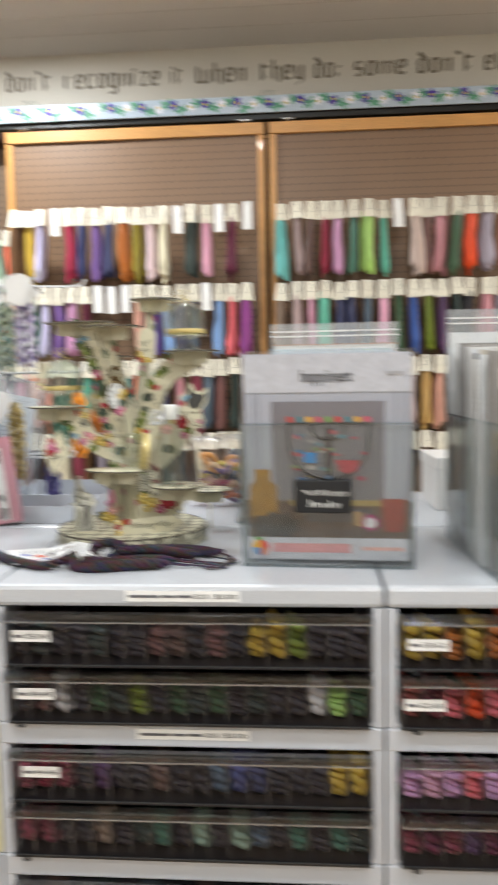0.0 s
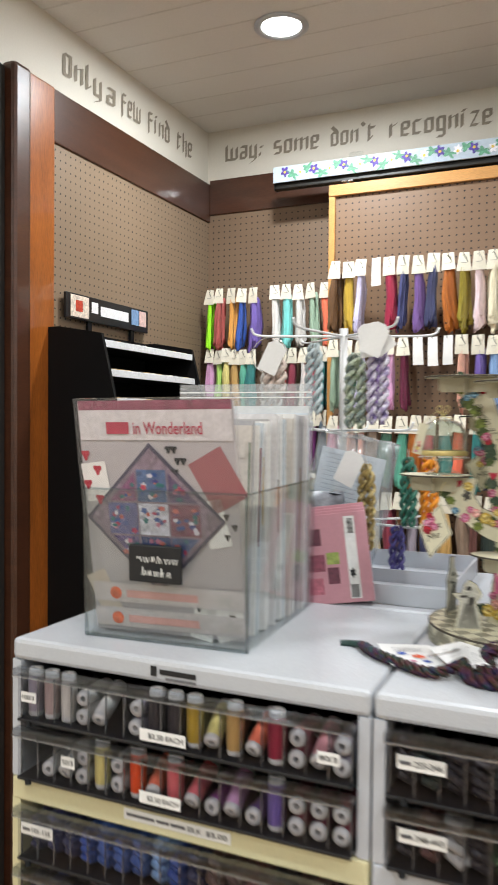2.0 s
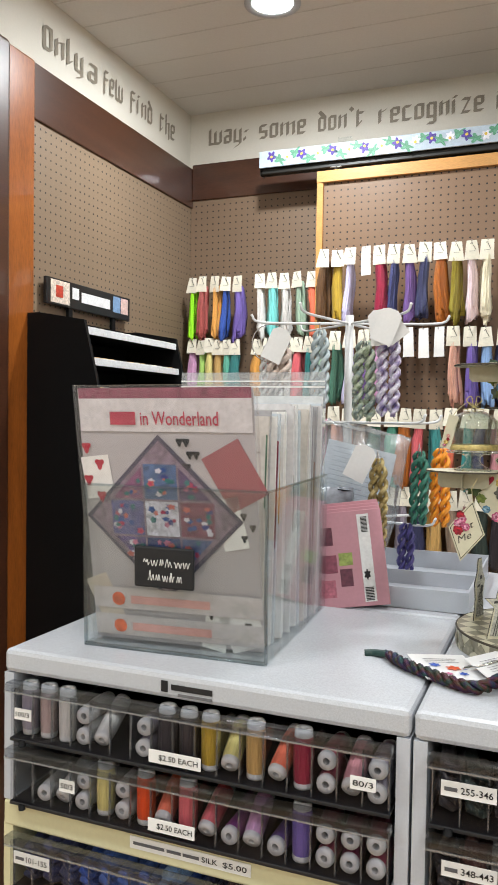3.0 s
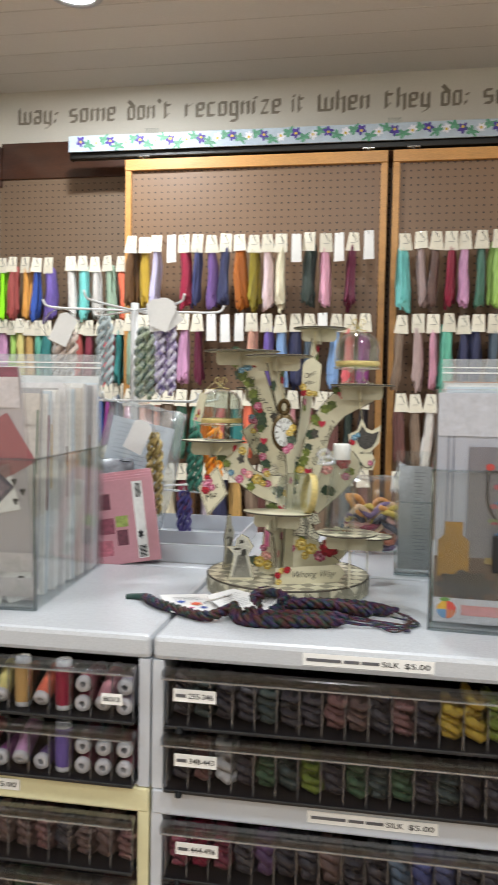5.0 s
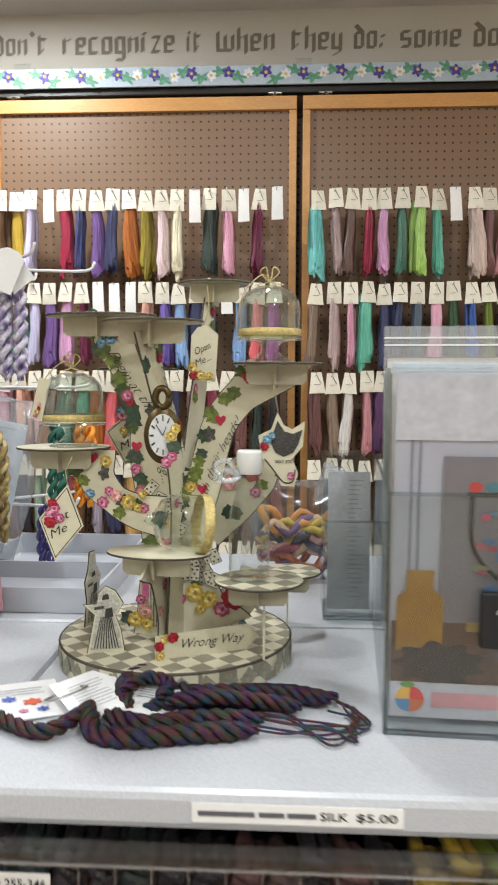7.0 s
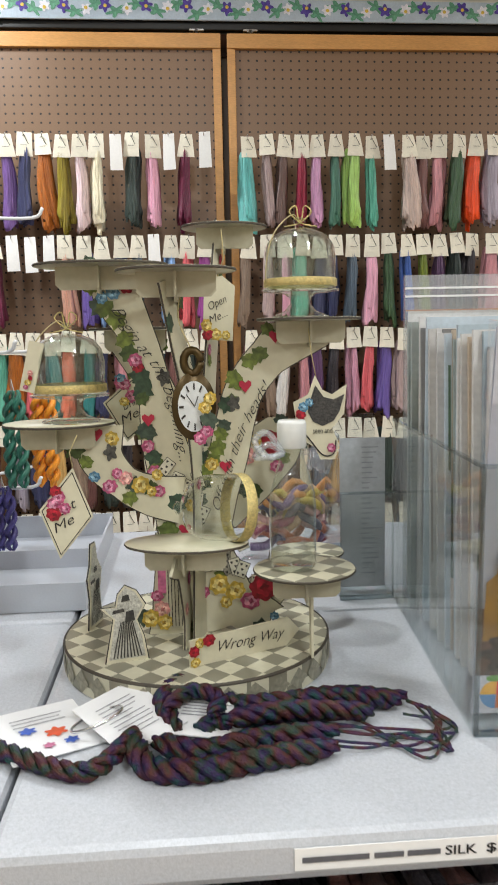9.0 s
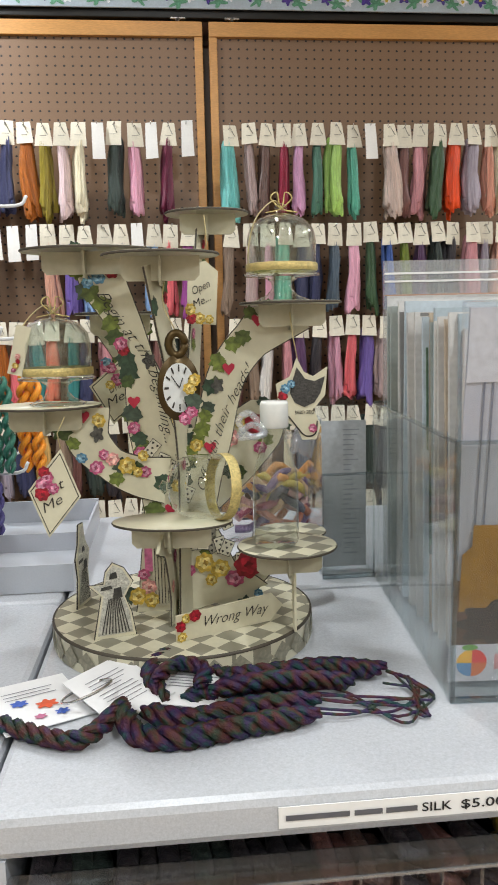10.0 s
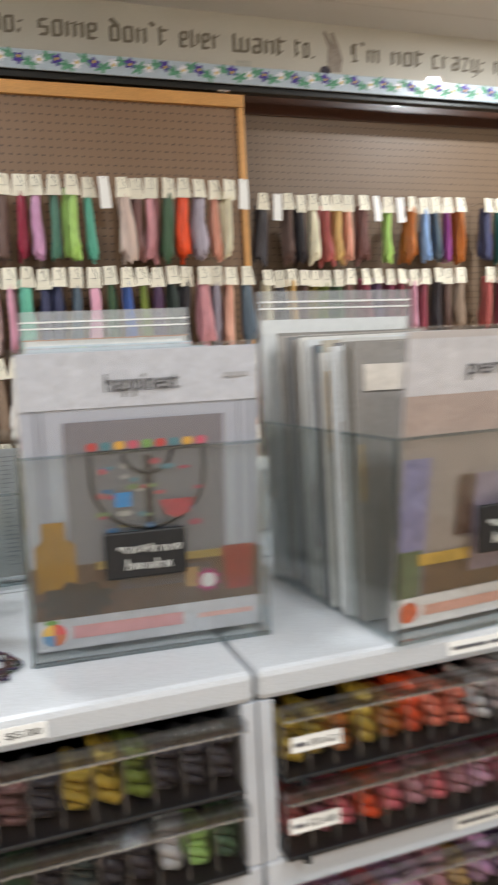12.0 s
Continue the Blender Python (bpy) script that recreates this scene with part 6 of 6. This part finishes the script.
part("body", bm_pillow(0.1, 0.05, 0.125, 5.0), hue("6f7178", rough=0.4, var=0.3, scale=20), grey)
tb = thing("bag_of_threads", "clear plastic bag stuffed with coloured threads", "bag", (-0.175, 1.5, CT + 0.0005), 10)
for k in range(16):
    tone = ("b0742c", "6a2030", "a8943a", "2c2c38", "9a5030", "4a3458", "a8827a", "b89a78")[k % 8]
    z0 = random.uniform(0.015, 0.085)
    pts = [(-0.05 + 0.02 * i, random.uniform(-0.014, 0.014), max(0.008, z0 + random.uniform(-0.015, 0.02))) for i in range(6)]
    part("thread_bundle", bm_tube(smooth_line(pts, 3), 0.0055, 6), thread(tone), tb)
part("film", bm_pillow(0.14, 0.075, 0.135, 9.0, 0.018), M["film"], tb)
part("neck", bm_pillow(0.03, 0.015, 0.05, 3.0), M["bag"], tb).matrix_basis = pose(0.04, 0, 0.11, 0, 18)
wb = thing("white_box", "plain white cardboard box at the back of the top", "box", (0.215, 1.44, CT + 0.0005), 3)
part("body", bm_box(0, 0.16, 0, 0.14, 0, 0.095, bevel=0.002), M["paper"], wb)
part("lid", bm_box(-0.002, 0.162, -0.002, 0.142, 0.075, 0.098, bevel=0.002), M["paper"], wb)

# ---- white wire rack with hanks ----
RX, RY = -0.66, 1.60
rack = thing("wire_rack", "white wire countertop rack with hooks", "rack", (RX, RY, CT + 0.0005))
part("foot", bm_lathe([(0, 0), (0.06, 0), (0.06, 0.005), (0.012, 0.01), (0, 0.01)], 24), M["wire"], rack)
part("post", bm_tube([(0, 0, 0.008), (0, 0, 0.2), (0, 0, 0.46)], 0.008, 10), M["wire"], rack)
for lv, z in enumerate((0.445, 0.265, 0.09)):
    for k in range(6):
        a = math.radians(18 + 60 * k + 12 * lv)
        c, s = math.cos(a), math.sin(a)
        part("arm", bm_tube(smooth_line([(0, 0, z), (0.09 * c, 0.09 * s, z), (0.165 * c, 0.165 * s, z + 0.002), (0.18 * c, 0.18 * s, z + 0.016)], 4), 0.0024, 6), M["wire"], rack)
hoop = [(0.035 * math.cos(k * math.pi / 12), 0, 0.035 * math.sin(k * math.pi / 12)) for k in range(25)]
o = tagged(new("metal_ring", mesh_of("metal_ring", bm_tube(hoop, 0.0012, 6), M["chrome"])), "steel ring hanging from the wire rack", "ring")
o.matrix_world = pose(-0.8, 1.565, 1.476, 0, 0, 12)


def hung_hank(x, y, z, length, r, material, tags, label, n=2):
    t = thing("twisted_hank", label, "thread hank", (x, y, z), random.uniform(-10, 10), group="twisted hanks on the rack")
    for i in range(n):
        dx = (i - (n - 1) / 2) * r * 1.9
        part("twist", rope_bm([(dx * 0.4, 0, 0), (dx, 0.002, -length * 0.3), (dx, 0, -length * 0.7), (dx * 0.9, 0, -length)], r, 26, 2, 8, 10), material, t)
    for k in range(tags):
        g = part("tag", bm_poly([(-0.018, -0.05), (0.018, -0.05), (0.018, 0.0), (0.008, 0.008), (-0.008, 0.008), (-0.018, 0.0)], -0.0004, 0.0004), M["paper"], t, "white card tag")
        g.matrix_basis = pose(random.uniform(-0.02, 0.02), -0.016 - 0.005 * k, 0.012, 0, -38 + 60 * k / max(1, tags - 1) if tags > 1 else 25, random.uniform(-15, 15))
    part("loop", bm_tube([(-0.003, 0, -0.01), (0, -0.004, 0.014), (0.003, 0, -0.01)], 0.0012, 4), hue("c8c4c0"), t)


LILAC = variegated("lilac_variegated", ["7a6a9a", "b8aac8", "e0dce4", "8a7aa8"], 60)
SAGE = variegated("sage_variegated", ["8a9a7a", "b8c0a8", "7a8a86", "c8ccb8"], 60)
SAND = variegated("sand_variegated", ["b8a060", "8a7440", "d0bc84", "a08a4a"], 60)
hung_hank(-0.566, 1.5, 1.498, 0.155, 0.0105, LILAC, 3, "lilac and white twisted hank with white tags on the rack")
hung_hank(-0.608, 1.505, 1.47, 0.135, 0.0105, SAGE, 0, "sage and grey twisted hank on the rack")
hung_hank(-0.745, 1.46, 1.468, 0.075, 0.011, variegated("beige_silk", ["c8b0a0", "d8c8bc", "b89a8c"], 50), 1, "beige thread hank with white tags on the rack", 2)
hung_hank(-0.81, 1.6, 1.48, 0.11, 0.009, hue("cfccc8", var=0.2), 0, "pale grey thread hank on the rack", 3)
hung_hank(-0.685, 1.5, 1.49, 0.13, 0.009, hue("b4c0c2", var=0.2), 0, "pale blue thread hank on the rack", 2)
hung_hank(-0.562, 1.42, 1.277, 0.145, 0.0085, SAND, 1, "sand-coloured twisted hank with a tag on the rack", 2)
hung_hank(-0.518, 1.54, 1.285, 0.125, 0.0085, thread("1f5a48"), 0, "dark green twisted hank on the rack", 2)
hung_hank(-0.487, 1.57, 1.29, 0.135, 0.0095, thread("e08a1e"), 0, "bright orange twisted hank on the rack", 2)
hung_hank(-0.54, 1.55, 1.16, 0.085, 0.008, thread("3a3470"), 0, "deep violet twisted hank on the rack", 2)

# ---- black thread rack by the side wall ----
KR = thing("thread_display_rack", "black metal thread display rack with white shelf strips", "display rack", (-1.725, 2.035, 0))
part("side_panel", bm_poly([(0, 0.3), (0.34, 0.3), (0.30, 1.2), (0.2, 1.6), (0.05, 1.625), (0, 1.625)], 0.0, 0.012), M["rackblack"], KR)
part("side_panel", bm_poly([(0, 0.3), (0.34, 0.3), (0.30, 1.2), (0.2, 1.6), (0.05, 1.625), (0, 1.625)], 0.545, 0.557), M["rackblack"], KR)
part("back_panel", bm_box(0, 0.01, 0.012, 0.545, 0.3, 1.625), M["rackblack"], KR)
rk = random.Random(8)
for k in range(13):
    z = 1.575 - 0.085 * k
    xf = 0.2 + 0.011 * k
    part("shelf", bm_box(0.01, xf, 0.012, 0.545, z - 0.012, z - 0.008), M["rackblack"], KR)
    st = part("shelf_strip", bm_box(xf, xf + 0.004, 0.006, 0.551, z - 0.014, z + 0.007, bevel=0.001), hue("dfe2e4", rough=0.3), KR, "white printed shelf strip")
    for j in range(14):
        part("spool_end", bm_lathe([(0, 0), (0.012, 0), (0.012, 0.018), (0, 0.018)], 10, (xf - 0.022, 0.04 + 0.037 * j, z - 0.007)), hue(rk.choice(("c8c4bc", "3a3a40", "8a8a90", "b89a6a", "2a2a2e"))), KR)
hdr = part("header_sign", bm_box(0.0, 0.012, 0.085, 0.56, 1.665, 1.745, bevel=0.002), hue("17171a", rough=0.3), KR, "black header sign with a picture and a white name")
part("picture", bm_box(0.012, 0.013, 0.105, 0.2, 1.672, 1.74), hue("d8c8b8", var=0.5, scale=60), hdr)
part("picture", bm_box(0.0132, 0.014, 0.13, 0.165, 1.69, 1.725), hue("b8402c", var=0.4, scale=80), hdr)
part("name_bar", bm_box(0.012, 0.013, 0.265, 0.43, 1.69, 1.722), hue("e6e6e6"), hdr)
part("crown_mark", bm_box(0.012, 0.013, 0.215, 0.25, 1.695, 1.73), hue("e6e6e6"), hdr)
for a, tone in ((0.45, "7a9ac0"), (0.5, "d8b8b0")):
    part("picture", bm_box(0.012, 0.013, a, a + 0.045, 1.685, 1.738), hue(tone, var=0.3, scale=80), hdr)
part("post", bm_box(0.0, 0.01, 0.2, 0.22, 1.62, 1.668), M["rackblack"], KR)
part("post", bm_box(0.0, 0.01, 0.45, 0.47, 1.62, 1.668), M["rackblack"], KR)
